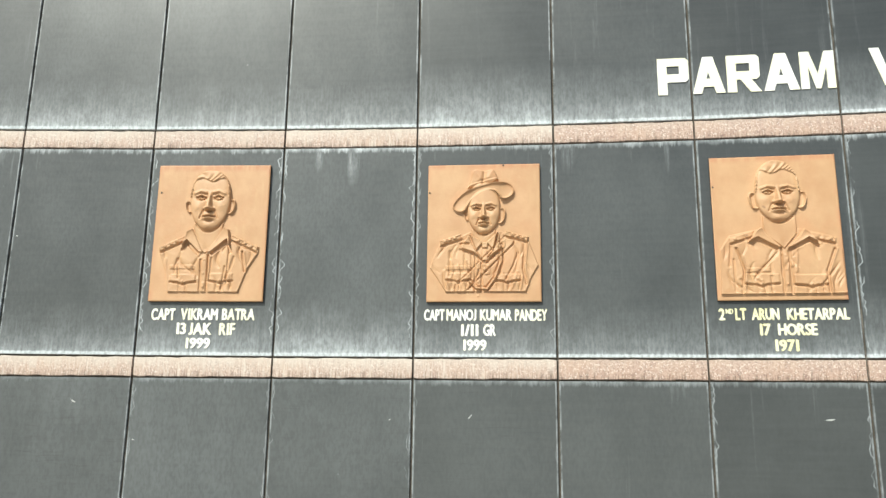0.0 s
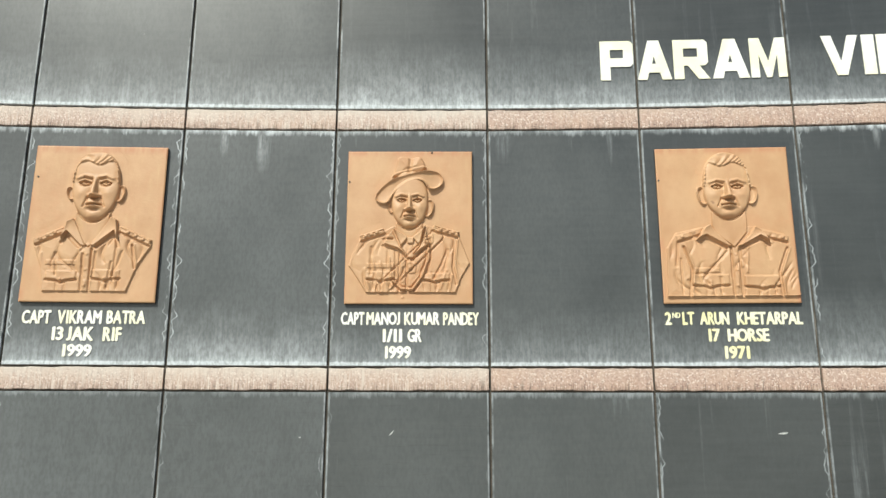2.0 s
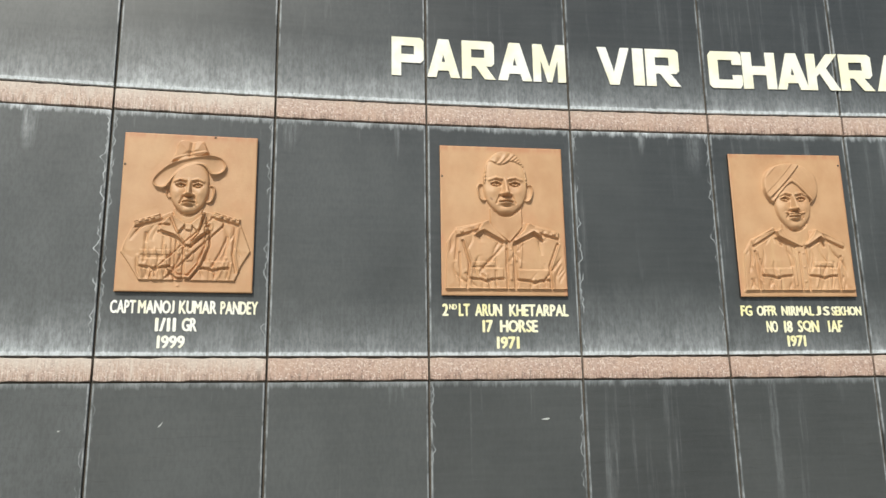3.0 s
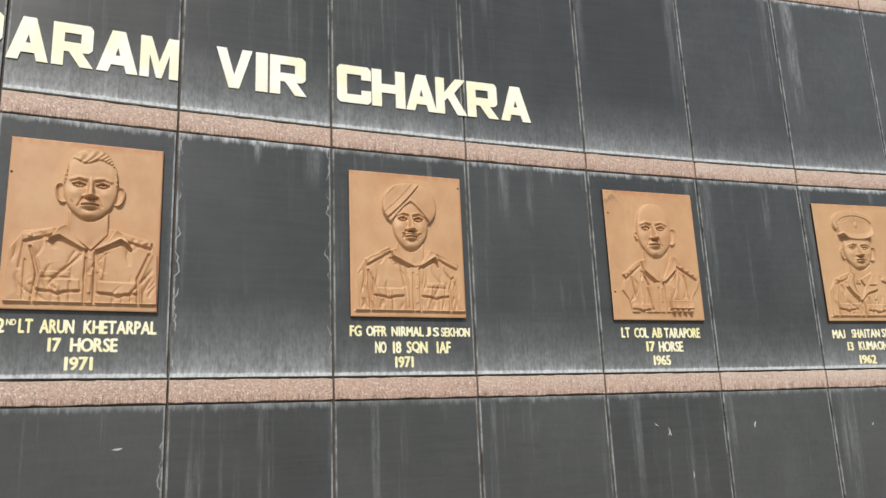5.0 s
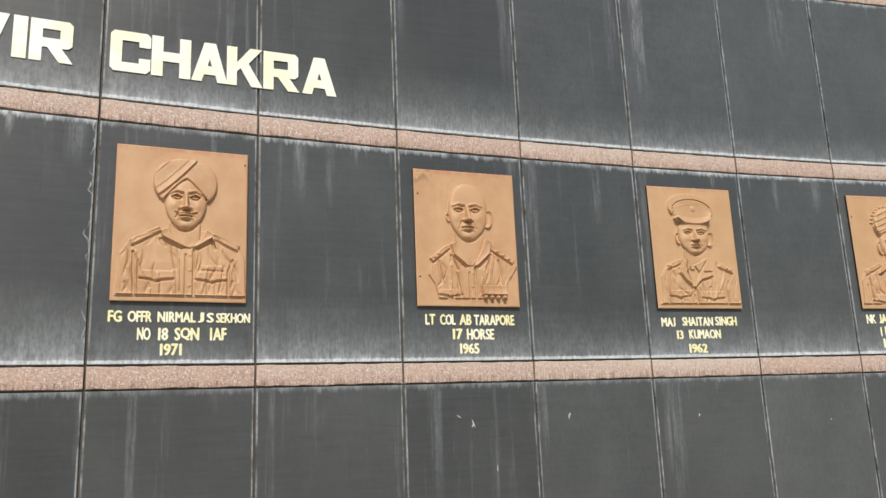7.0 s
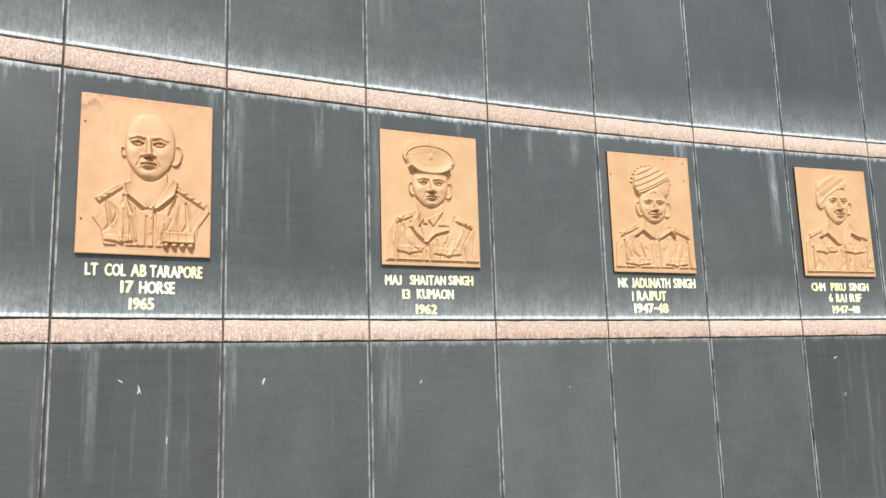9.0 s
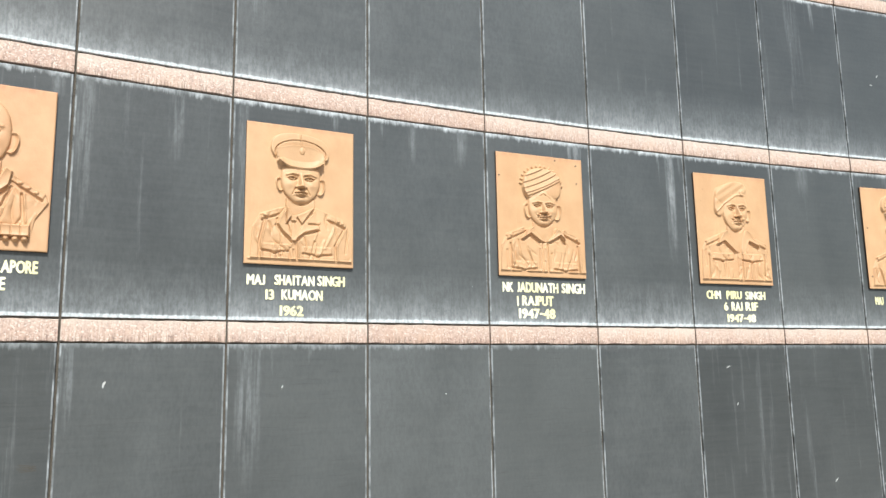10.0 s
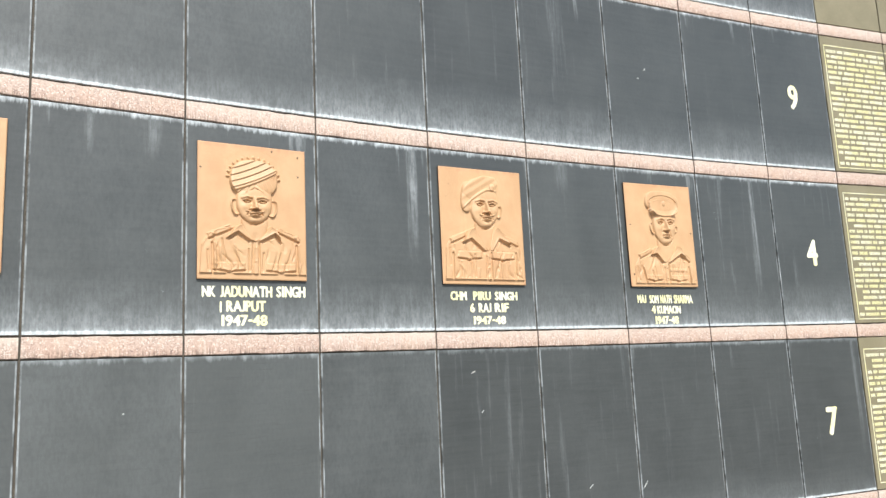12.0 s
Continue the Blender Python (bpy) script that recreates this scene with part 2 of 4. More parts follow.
GRANITE, PINK, OLIVE, MORTAR, CLAY = granite_material(), pink_material(), slab_material(), mortar_material(), clay_material()
WHITE_PAINT = paint_material("white_paint", (0.84, 0.84, 0.78), (0.82, 0.80, 0.60))
CREAM_PAINT = paint_material("cream_paint", (0.84, 0.82, 0.62), (0.80, 0.76, 0.42))
PAVING = ground_material()
IVORY_PAINT = paint_material("ivory_paint", (0.84, 0.835, 0.73), (0.83, 0.81, 0.60))
# near-black brown: shade beneath and beside the plaques put into the colour
BACKING, backing_nt, backing_bsdf = material("shade_brown", 0.9)
backing_x, backing_y, backing_z, backing_rnd = coords(backing_nt)
backing_nt.links.new(blend(backing_nt, fuzz(backing_nt, vec(backing_nt, backing_x * 40.0, backing_y * 40.0, backing_z * 40.0), 1.0, 4.0), (0.022, 0.015, 0.011), (0.055, 0.036, 0.025)), backing_bsdf.inputs["Base Color"])
LIME = paint_material("dried_lime", (0.42, 0.44, 0.44), (0.55, 0.56, 0.54))

# ---------------------------------------------------------------- plan of the curved wall
CX, CY, RADIUS = 3.385, -26.061, 30.392
ANG0, STEP = radians(-11.3079), radians(1.41252)
FIRST, LAST = -7, 27          # columns of slabs
WIDE = 0.750                  # joint to joint
BAND_H = 0.115
BANDS = (0.400, 1.708, 2.985, 4.310, 5.620)
ROWS_Z = ((0.0, 0.400), (0.515, 1.708), (1.823, 2.985), (3.100, 4.310), (4.425, 5.620))


def on_arc(s, out=0.0, z=0.0, flat=True):
    """The pose at s joints along the wall: x along it, y out of it towards the court, z up. flat: on the slab's own plane."""
    col = math.floor(s)
    mid = ANG0 + STEP * ((col + 0.5) if flat else s)
    if flat:
        r = RADIUS * math.cos(STEP / 2)
        along = (s - col - 0.5) * WIDE
    else:
        r, along = RADIUS * math.cos(STEP / 2), 0.0
    axis_x = Vector((math.cos(mid), -math.sin(mid), 0))
    inward = Vector((-math.sin(mid), -math.cos(mid), 0))
    p = Vector((CX, CY, 0)) - inward * r + axis_x * along + inward * out
    m = Matrix.Identity(4)
    # a right-handed frame: x along the wall, y into the wall, z up
    for i in range(3):
        m[i][0], m[i][1], m[i][3] = axis_x[i], -inward[i], p[i]
    m[2][3] = z
    return m


def mesh_from(bm, name, mat, smooth=False):
    me = bpy.data.meshes.new(name)
    bm.normal_update()
    bm.to_mesh(me)
    bm.free()
    me.materials.append(mat)
    if smooth:
        for p in me.polygons:
            p.use_smooth = True
    return me


def box_bm(x0, x1, y0, y1, z0, z1, bevel=0.0):
    bm = bmesh.new()
    bmesh.ops.create_cube(bm, size=1.0)
    for v in bm.verts:
        v.co = Vector(((x0 + x1) / 2 + v.co.x * (x1 - x0), (y0 + y1) / 2 + v.co.y * (y1 - y0), (z0 + z1) / 2 + v.co.z * (z1 - z0)))
    if bevel:
        bmesh.ops.bevel(bm, geom=list(bm.edges), offset=bevel, segments=1, affect="EDGES")
    return bm


def child(name, me, parent, m):
    ob = new(name, me)
    ob.parent = parent
    ob.matrix_basis = m
    return ob


# ---------------------------------------------------------------- ground and wall core
def build_ground():
    bm = bmesh.new()
    bmesh.ops.create_grid(bm, x_segments=24, y_segments=24, size=1500)
    ob = new("ground", mesh_from(bm, "ground", PAVING))
    tagged(ob, "grey paved court in front of the memorial wall", "ground", kind="structure")


def build_wall():
    bm = bmesh.new()
    top = BANDS[-1] + BAND_H
    loops = []
    for s in range(FIRST, LAST + 1):
        col = []
        for out, z in ((-0.013, 0.0), (-0.013, top - 0.02), (-0.40, top - 0.02), (-0.40, 0.0)):
            a = ANG0 + STEP * s
            r = RADIUS - out
            col.append(bm.verts.new((CX + math.sin(a) * r, CY + math.cos(a) * r, z)))
        loops.append(col)
    for a, b in zip(loops, loops[1:]):
        for k in range(4):
            bm.faces.new((a[k], b[k], b[(k + 1) % 4], a[(k + 1) % 4]))
    bm.faces.new(loops[0])
    bm.faces.new(loops[-1][::-1])
    bmesh.ops.recalc_face_normals(bm, faces=bm.faces)
    ob = new("wall_north", mesh_from(bm, "wall_north", MORTAR))
    tagged(ob, "curved memorial wall clad in dark granite slabs with pink string courses", "wall", kind="structure")
    return ob


build_ground()
wall = build_wall()


# ---------------------------------------------------------------- relief plaques
PW, PH, PSTEP = 0.612, 0.757, 0.0021
GX, GY = np.meshgrid(np.arange(0, PW + 1e-6, PSTEP), np.arange(0, PH + 1e-6, PSTEP))
U, V = GX / PW, GY / PW       # across 0..1, down 0..1.237


def seg(points):
    """Distance from every place of the plaque to a line through the points."""
    d = np.full(U.shape, 9.0)
    for (ax, ay), (bx, by) in zip(points, points[1:]):
        ex, ey = bx - ax, by - ay
        t = np.clip(((U - ax) * ex + (V - ay) * ey) / (ex * ex + ey * ey + 1e-12), 0, 1)
        d = np.minimum(d, np.hypot(U - ax - t * ex, V - ay - t * ey))
    return d


def inside(points):
    """Signed distance to a closed outline, positive within."""
    d = seg(list(points) + [points[0]])
    odd = np.zeros(U.shape, bool)
    for (ax, ay), (bx, by) in zip(points, list(points[1:]) + [points[0]]):
        if ay != by:
            cross = (V < ay) != (V < by)
            odd ^= cross & (U < ax + (V - ay) * (bx - ax) / (by - ay))
    return np.where(odd, d, -d)


def eased(points, rounds=2):
    """The outline with its corners rounded off."""
    for _ in range(rounds):
        out = []
        for (ax, ay), (bx, by) in zip(points, list(points[1:]) + [points[0]]):
            out += [(ax * 0.75 + bx * 0.25, ay * 0.75 + by * 0.25), (ax * 0.25 + bx * 0.75, ay * 0.25 + by * 0.75)]
        points = out
    return points


def step(d, w):
    t = np.clip(d / w * 0.5 + 0.5, 0, 1)
    return t * t * (3 - 2 * t)


def dome(cx, cy, a, b, tilt=0.0, power=2.0):
    c, s = math.cos(tilt), math.sin(tilt)
    du, dv = U - cx, V - cy
    r = np.abs((du * c + dv * s) / a) ** power + np.abs((dv * c - du * s) / b) ** power
    return np.sqrt(np.clip(1 - r, 0, None))


def blob(cx, cy, a, b, tilt=0.0):
    c, s = math.cos(tilt), math.sin(tilt)
    du, dv = U - cx, V - cy
    return np.exp(-((du * c + dv * s) / a) ** 2 - ((dv * c - du * s) / b) ** 2)


def line(points, w):
    return np.exp(-(seg(points) / w) ** 2)


def wrinkle(seed):
    """Narrow folds of cloth that hang mostly downwards, in patches, 0 to 1."""
    g = np.random.RandomState(seed)
    h = np.zeros(U.shape)
    for k in range(3):
        p = g.uniform(0, 6, 5)
        lean = (U - 0.5) * g.uniform(-0.6, 0.6)
        phase = (U + lean * (V - 0.8)) * g.uniform(16, 30) + 1.5 * np.sin(V * g.uniform(4, 8) + p[0]) + 0.8 * np.sin(V * 15 + U * 6 + p[1])
        patch = np.clip(np.sin(U * g.uniform(7, 13) + p[2] + 2 * np.sin(V * 5 + p[3])) * np.sin(V * g.uniform(8, 14) + p[4]), 0, 1)
        h = np.maximum(h, (1 - np.abs(np.sin(phase))) ** 3 * patch ** 0.7)
    return h


def relief(spec):
    """Height over the plaque's field of a plain bust: shirt, collar, head and headgear. In plaque widths."""
    cx, top, chin, hw = spec["head"]
    eye = spec["eye"]
    L = chin - eye
    H = np.zeros(U.shape)
    # shirt
    d = inside(spec["torso"])
    body = step(d, 0.005) * (0.026 + 0.034 * np.clip(d / 0.25, 0, 1) ** 0.7)
    body -= wrinkle(spec["seed"]) * 0.026 * np.clip(d / 0.05, 0, 1)
    vx, vy = spec["vee"]
    # creases that fall from the collar and the arms
    g = np.random.RandomState(spec["seed"] + 90)
    for k in range(11):
        ox, oy = g.uniform(0.06, 0.94), g.uniform(spec["tips"][0][1] - 0.02, 1.10)
        lean, long = (0.5 - ox) * g.uniform(-0.2, 0.9) * 0.5, g.uniform(0.15, 0.33)
        crease = line([(ox, oy), (ox + lean * 0.4, oy + long * 0.5), (ox + lean, oy + long)], g.uniform(0.007, 0.014))
        body += crease * g.choice((-0.014, 0.010)) * step(d - 0.02, 0.02)
    for arm in spec.get("arms", ()):
        body -= line(arm, 0.010) * 0.030 * step(d, 0.02)
        body += line([(x + 0.014, y) for x, y in arm], 0.010) * 0.010 * step(d, 0.02)
    # placket down the front
    px = spec.get("placket", vx)
    low_y = max(p[1] for p in spec["torso"])
    body -= line([(px + 0.032, vy + 0.02), (px + 0.036, low_y)], 0.009) * 0.026
    body -= line([(px - 0.028, vy + 0.06), (px - 0.026, low_y)], 0.009) * 0.015
    for k in range(3):
        body += dome(px + 0.002, vy + 0.06 + 0.12 * k, 0.012, 0.012) * 0.007
    # pockets with pointed flaps
    for x0, x1, y0, y1 in spec["pockets"]:
        m = (x0 + x1) / 2
        flap = inside([(x0, y0), (x1, y0), (x1, y1 - 0.025), (m + 0.04, y1 - 0.018), (m, y1), (m - 0.04, y1 - 0.018), (x0, y1 - 0.025)])
        body += step(flap, 0.008) * 0.010
        body -= line([(x0, y1 - 0.018), (m - 0.04, y1 - 0.010), (m, y1 + 0.008), (m + 0.04, y1 - 0.010), (x1, y1 - 0.018)], 0.009) * 0.024
        body += dome(m, y1 - 0.022, 0.011, 0.011) * 0.008
        body -= (line([(m - 0.03, y1), (m - 0.03, low_y)], 0.009) + line([(m + 0.03, y1), (m + 0.03, low_y)], 0.009)) * 0.006
    for x0, x1, y0 in spec.get("bars", ()):
        body += step(inside([(x0, y0 - 0.017), (x1, y0 - 0.017), (x1, y0 + 0.017), (x0, y0 + 0.017)]), 0.007) * 0.010
    # shoulder straps
    for a, b, stars in spec["straps"]:
        nx, ny = -(b[1] - a[1]), b[0] - a[0]
        n = math.hypot(nx, ny)
        nx, ny = nx / n * 0.022, ny / n * 0.022
        strap = inside([(a[0] - nx, a[1] - ny), (b[0] - nx, b[1] - ny), (b[0] + nx, b[1] + ny), (a[0] + nx, a[1] + ny)])
        body += step(strap, 0.006) * step(d, 0.01) * 0.010 + step(strap, 0.006) * (1 - step(d, 0.01)) * 0.040
        low_side = [(a[0] + abs(nx) * 0.0 + nx * 1.35, a[1] + ny * 1.35), (b[0] + nx * 1.35, b[1] + ny * 1.35)]
        if ny < 0:
            low_side = [(a[0] - nx * 1.35, a[1] - ny * 1.35), (b[0] - nx * 1.35, b[1] - ny * 1.35)]
        body -= line(low_side, 0.009) * 0.034
        for k in range(stars):
            t = 0.22 + 0.24 * k
            body += dome(a[0] + (b[0] - a[0]) * t, a[1] + (b[1] - a[1]) * t, 0.016, 0.013) * 0.014
    H = np.maximum(H, body)
    # neck
    nw = spec.get("neck", hw * 0.72)
    neck = inside([(cx - nw, eye + 0.5 * L), (cx + nw, eye + 0.5 * L), (cx + nw * 1.05, chin + 0.10), (vx, vy + 0.01), (cx - nw * 1.05, chin + 0.10)])
    neck_h = step(neck, 0.012) * (0.034 + 0.045 * np.sqrt(np.clip(1 - ((U - cx) / (nw * 1.15)) ** 2, 0, 1)))
    neck_h -= blob(vx, vy - 0.03, 0.03, 0.05) * 0.012
    hollow = step(neck, 0.02)
    H = np.where(neck > 0, np.maximum(neck_h * 0.82, H * (1 - hollow)), H)
    # tie and lapels, or an open collar
    (lx, ly), (rx, ry) = spec["tips"]
    (ax, ay), (bx, by) = spec["tops"]
    if spec.get("tie"):
        ky = (ay + by) / 2 + 0.08
        H = np.maximum(H, step(inside([(vx - 0.035, ky), (vx + 0.035, ky), (vx + 0.028, ky + 0.06), (vx - 0.028, ky + 0.06)]), 0.012) * 0.085)
        H = np.maximum(H, step(inside([(vx - 0.022, ky + 0.06), (vx + 0.022, ky + 0.06), (vx + 0.035, vy), (vx - 0.03, vy)]), 0.012) * 0.070)
        for sx_, (tx, ty), (ex, ey) in ((-1, (ax, ay), (lx, ly)), (1, (bx, by), (rx, ry))):
            wing = inside([(tx, ty), (vx + sx_ * 0.01, ky + 0.005), (vx + sx_ * 0.075, ky + 0.085)])
            H = np.maximum(H, step(wing, 0.012) * 0.090)
            lapel = inside([(tx + sx_ * 0.01, ty + 0.02), (vx + sx_ * 0.07, ky + 0.09), (vx, vy), (vx + sx_ * 0.10, vy - 0.08), (ex, ey + 0.055), (ex - sx_ * 0.02, ey)])
            H = np.maximum(H, step(lapel, 0.010) * 0.080)
            H -= line([(vx + sx_ * 0.02, vy + 0.008), (vx + sx_ * 0.10, vy - 0.068), (ex + sx_ * 0.005, ey + 0.065)], 0.009) * 0.030
            H -= line([(ex, ey + 0.012), (vx + sx_ * 0.14, ey + 0.014)], 0.008) * 0.024
    else:
        for sx_, (tx, ty), (ex, ey) in ((-1, (ax, ay), (lx, ly)), (1, (bx, by), (rx, ry))):
            # the leaf stands off the shirt and throws a shadow below
            inner = (vx + sx_ * 0.012, vy)
            leaf = inside([(tx, ty - 0.01), (tx - sx_ * 0.035, ty + 0.05), inner, (vx + sx_ * 0.05, vy - 0.005), (tx + sx_ * 0.035, (ty + vy) / 2 - 0.01), (ex, ey), (tx + sx_ * 0.045, ty + 0.015)])
            away = np.hypot(U - ex, V - ey)
            H = np.maximum(H, step(leaf, 0.007) * (0.074 + 0.016 * np.exp(-(away / 0.1) ** 2)))
            under = [(inner[0] + sx_ * 0.05, inner[1] + 0.004), (tx + sx_ * 0.04, (ty + vy) / 2 + 0.012), (ex - sx_ * 0.006, ey + 0.014)]
            H -= line(under, 0.010) * 0.046 * (leaf < 0.002)
    # sash, cord and badge
    for a, b, w in spec.get("sash", ()):
        s = seg([a, b])
        H += step(w - s, 0.008) * 0.010
        H -= np.exp(-((s - w - 0.006) / 0.006) ** 2) * 0.012 * (d > 0.02)
    for pts in spec.get("cords", ()):
        s = seg(pts)
        H += np.sqrt(np.clip(1 - (s / 0.011) ** 2, 0, 1)) * 0.018
        H -= np.exp(-((s - 0.016) / 0.007) ** 2) * 0.014
    for bx_, by_, br in spec.get("badges", ()):
        H += dome(bx_, by_, br, br, 0, 4) * 0.013 - dome(bx_, by_, br * 0.7, br * 0.7) * 0.007 + dome(bx_, by_, br * 0.35, br * 0.35) * 0.012
    for mx, my, n in spec.get("medals", ()):
        H = np.maximum(H, step(inside([(mx, my), (mx + 0.062 * n, my), (mx + 0.062 * n, my + 0.09), (mx, my + 0.09)]), 0.010) * 0.085)
        for k in range(n):
            H -= line([(mx + 0.062 * k, my), (mx + 0.062 * k, my + 0.09)], 0.005) * 0.008
            H = np.maximum(H, dome(mx + 0.062 * (k + 0.5), my + 0.105, 0.026, 0.024) * 0.085)
    # head
    down = np.clip((V - eye) / L, -1.5, 1.2)
    jaw = hw * np.where(down > 0, 1 - 0.28 * np.clip(down, 0, 1) ** 2.2, 1 - 0.02 * down ** 2)
    half = np.where(V < eye, eye - top, L)
    rr = np.abs((U - cx) / jaw) ** 2.3 + np.abs((V - eye) / half) ** np.where(V < eye, 2.2, 2.6)
    head = np.where(rr < 1, 0.024 + 0.100 * np.clip(1 - rr, 0, 1) ** 0.46, 0)
    turn = spec.get("turn", 0.0) * hw
    fx = cx + turn
    e, f = hw, L
    face = np.zeros(U.shape)
    for sgn in (-1, 1):
        ex = fx + sgn * 0.43 * e
        face -= blob(ex - sgn * 0.06 * e, eye - 0.01 * f, 0.27 * e, 0.085 * f) * 0.018
        # brow ridge and the groove under it
        brow = [(ex - sgn * 0.25 * e, eye - 0.150 * f), (ex + sgn * 0.02 * e, eye - 0.185 * f), (ex + sgn * 0.30 * e, eye - 0.120 * f)]
        face += line(brow, 0.045 * f) * 0.008
        face -= line([(x, y + 0.045 * f) for x, y in brow[:2]], 0.034 * f) * 0.008
        # eyeball, lids and pupil
        face += dome(ex, eye + 0.012 * f, 0.180 * e, 0.055 * f) * 0.014
        face -= line([(ex - 0.21 * e, eye + 0.008 * f), (ex, eye - 0.050 * f), (ex + 0.21 * e, eye + 0.008 * f)], 0.022 * f) * 0.013
        face += line([(ex - 0.22 * e, eye - 0.035 * f), (ex, eye - 0.088 * f), (ex + 0.22 * e, eye - 0.035 * f)], 0.020 * f) * 0.008
        face -= line([(ex - 0.17 * e, eye + 0.050 * f), (ex, eye + 0.078 * f), (ex + 0.17 * e, eye + 0.050 * f)], 0.022 * f) * 0.009
        face -= blob(ex + 0.02 * e, eye + 0.005 * f, 0.060 * e, 0.034 * f) * 0.016
        face += blob(fx + sgn * 0.55 * e, eye + 0.27 * f, 0.26 * e, 0.15 * f) * 0.010
        face -= line([(fx + sgn * 0.27 * e, eye + 0.38 * f), (fx + sgn * 0.43 * e, eye + 0.62 * f)], 0.032 * f) * 0.010
    nose_y = eye + 0.375 * f
    t = np.clip((V - eye + 0.12 * f) / (nose_y - eye + 0.12 * f), 0, 1)
    flank = np.abs(U - fx) / (e * (0.075 + 0.070 * t))
    face += np.exp(-flank ** 3) * (0.012 + 0.048 * t) * step(nose_y - V, 0.008) * step(V - eye + 0.12 * f, 0.04)
    face += (blob(fx - 0.18 * e, nose_y - 0.04 * f, 0.075 * e, 0.045 * f) + blob(fx + 0.18 * e, nose_y - 0.04 * f, 0.075 * e, 0.045 * f)) * 0.016
    face -= blob(fx, nose_y + 0.030 * f, 0.20 * e, 0.024 * f) * 0.014
    my = eye + 0.575 * f
    face += blob(fx, my, 0.36 * e, 0.15 * f) * 0.012
    face += (blob(fx, my - 0.040 * f, 0.23 * e, 0.028 * f) + blob(fx, my + 0.052 * f, 0.20 * e, 0.034 * f)) * 0.017
    face -= line([(fx - 0.29 * e, my + 0.008 * f), (fx - 0.1 * e, my - 0.004 * f), (fx + 0.1 * e, my - 0.004 * f), (fx + 0.31 * e, my + 0.012 * f)], 0.022 * f) * 0.016
    face -= blob(fx, my + 0.130 * f, 0.22 * e, 0.038 * f) * 0.010
    face += blob(fx, eye + 0.85 * f, 0.25 * e, 0.10 * f) * 0.012
    if spec.get("moustache"):
        for sgn in (-1, 1):
            face += line([(fx, nose_y + 0.075 * f), (fx + sgn * 0.25 * e, nose_y + 0.105 * f), (fx + sgn * 0.50 * e, nose_y + 0.070 * f)], 0.022 * f) * 0.011
    H = np.where(head > 0, np.maximum(head + face * 1.6 * step(1 - rr, 0.25), 0.02), H)
    H -= np.exp(-((rr - 1.08) / 0.06) ** 2) * 0.020 * step(V - eye - 0.55 * L, 0.05) * (head <= 0)
    # ears
    for sgn, size in ((-1, spec["ears"][0]), (1, spec["ears"][1])):
        if size:
            ox, oy = cx + sgn * hw * 1.04, eye + 0.26 * L
            shell = dome(ox, oy, 0.040 * size, 0.078 * size, 0.22 * sgn, 2.4)
            ear = np.where(shell > 0, 0.016 + 0.024 * np.exp(-((shell - 0.45) / 0.3) ** 2) - 0.012 * blob(ox, oy, 0.014 * size, 0.035 * size, 0.22 * sgn), 0)
            H = np.maximum(H, ear)
    # hair and headgear
    kind = spec["gear"]
    if kind == "hair":
        line_y = top + 0.36 * (eye - top) + 0.016 * np.sin((U - cx) * 34 + spec["seed"]) + 0.9 * np.clip(np.abs(U - cx) - hw * 0.72, 0, 1)
        side_in = np.abs(U - cx) > hw * (0.93 - 0.16 * np.clip((eye - V) / (eye - top), 0, 1))
        soft = step(np.maximum(line_y - V, np.where(side_in, np.minimum(eye - 0.02 * L - V, 0.02), -1)), 0.008) * (rr < 1)
        strands = np.sin((U * 75 + 16 * np.sin(V * 14 + U * 7)) + spec["seed"]) * 0.0045
        H += soft * (0.015 + strands)
    elif kind == "turban":
        gx, gy, ga, gb = spec["gear_at"]
        shell = dome(gx, gy, ga, gb, 0, 2.3)
        mask = shell > 0
        apex = spec["apex"]
        opening = apex + (np.abs(U - cx) / hw) ** 1.25 * (eye + 0.04 * L - apex)
        mask &= ~((V > opening) & (np.abs(U - cx) < hw * 0.99))
        # the upper wrap sweeps from the temple to the crown over the other one
        (wx, wy), (tx, ty) = spec["wrap"]
        run = math.hypot(tx - wx, ty - wy)
        over = ((V - wy) * (tx - wx) - (U - wx) * (ty - wy)) / run
        over = over - 0.25 * ((U - wx) ** 2 + (V - wy) ** 2)
        saw_l = over * spec["folds"] / 6.28 + 0.6 * (U + V)
        saw_r = np.arctan2(V - wy + 0.10, U - wx + 0.16) * spec["folds"] / 22.0
        pleat = np.where(over > 0, 1 - (saw_l - np.floor(saw_l)), 1 - (saw_r - np.floor(saw_r)))
        shape = 0.022 + 0.096 * shell ** 0.75 + pleat * spec.get("pleat", 0.015) + step(over, 0.006) * 0.022
        shape += 0.010 * np.exp(-((V - opening + 0.012) / 0.012) ** 2)
        H = np.where(mask, np.maximum(shape, H), H)
        if spec.get("fan"):
            for k in range(15):
                a = math.pi * (0.02 + 0.96 * k / 14)
                fx_, fy_ = gx - math.cos(a) * ga * 1.00, gy - math.sin(a) * gb * 1.05
                H = np.maximum(H, dome(fx_, fy_, 0.017, 0.034, (a - math.pi / 2) * 1.0) * 0.050)
    elif kind == "hat":
        gx, gy, ga, gb = spec["gear_at"]
        crown = inside(eased([(gx - 0.15, gy - 0.08), (gx - 0.115, gy - 0.175), (gx - 0.10, gy - 0.262), (gx - 0.06, gy - 0.28), (gx + 0.01, gy - 0.262), (gx + 0.07, gy - 0.276), (gx + 0.10, gy - 0.262), (gx + 0.14, gy - 0.15)], 1))
        H = np.maximum(H, step(crown, 0.010) * (0.034 + 0.050 * np.clip(crown / 0.1, 0, 1) ** 0.5))
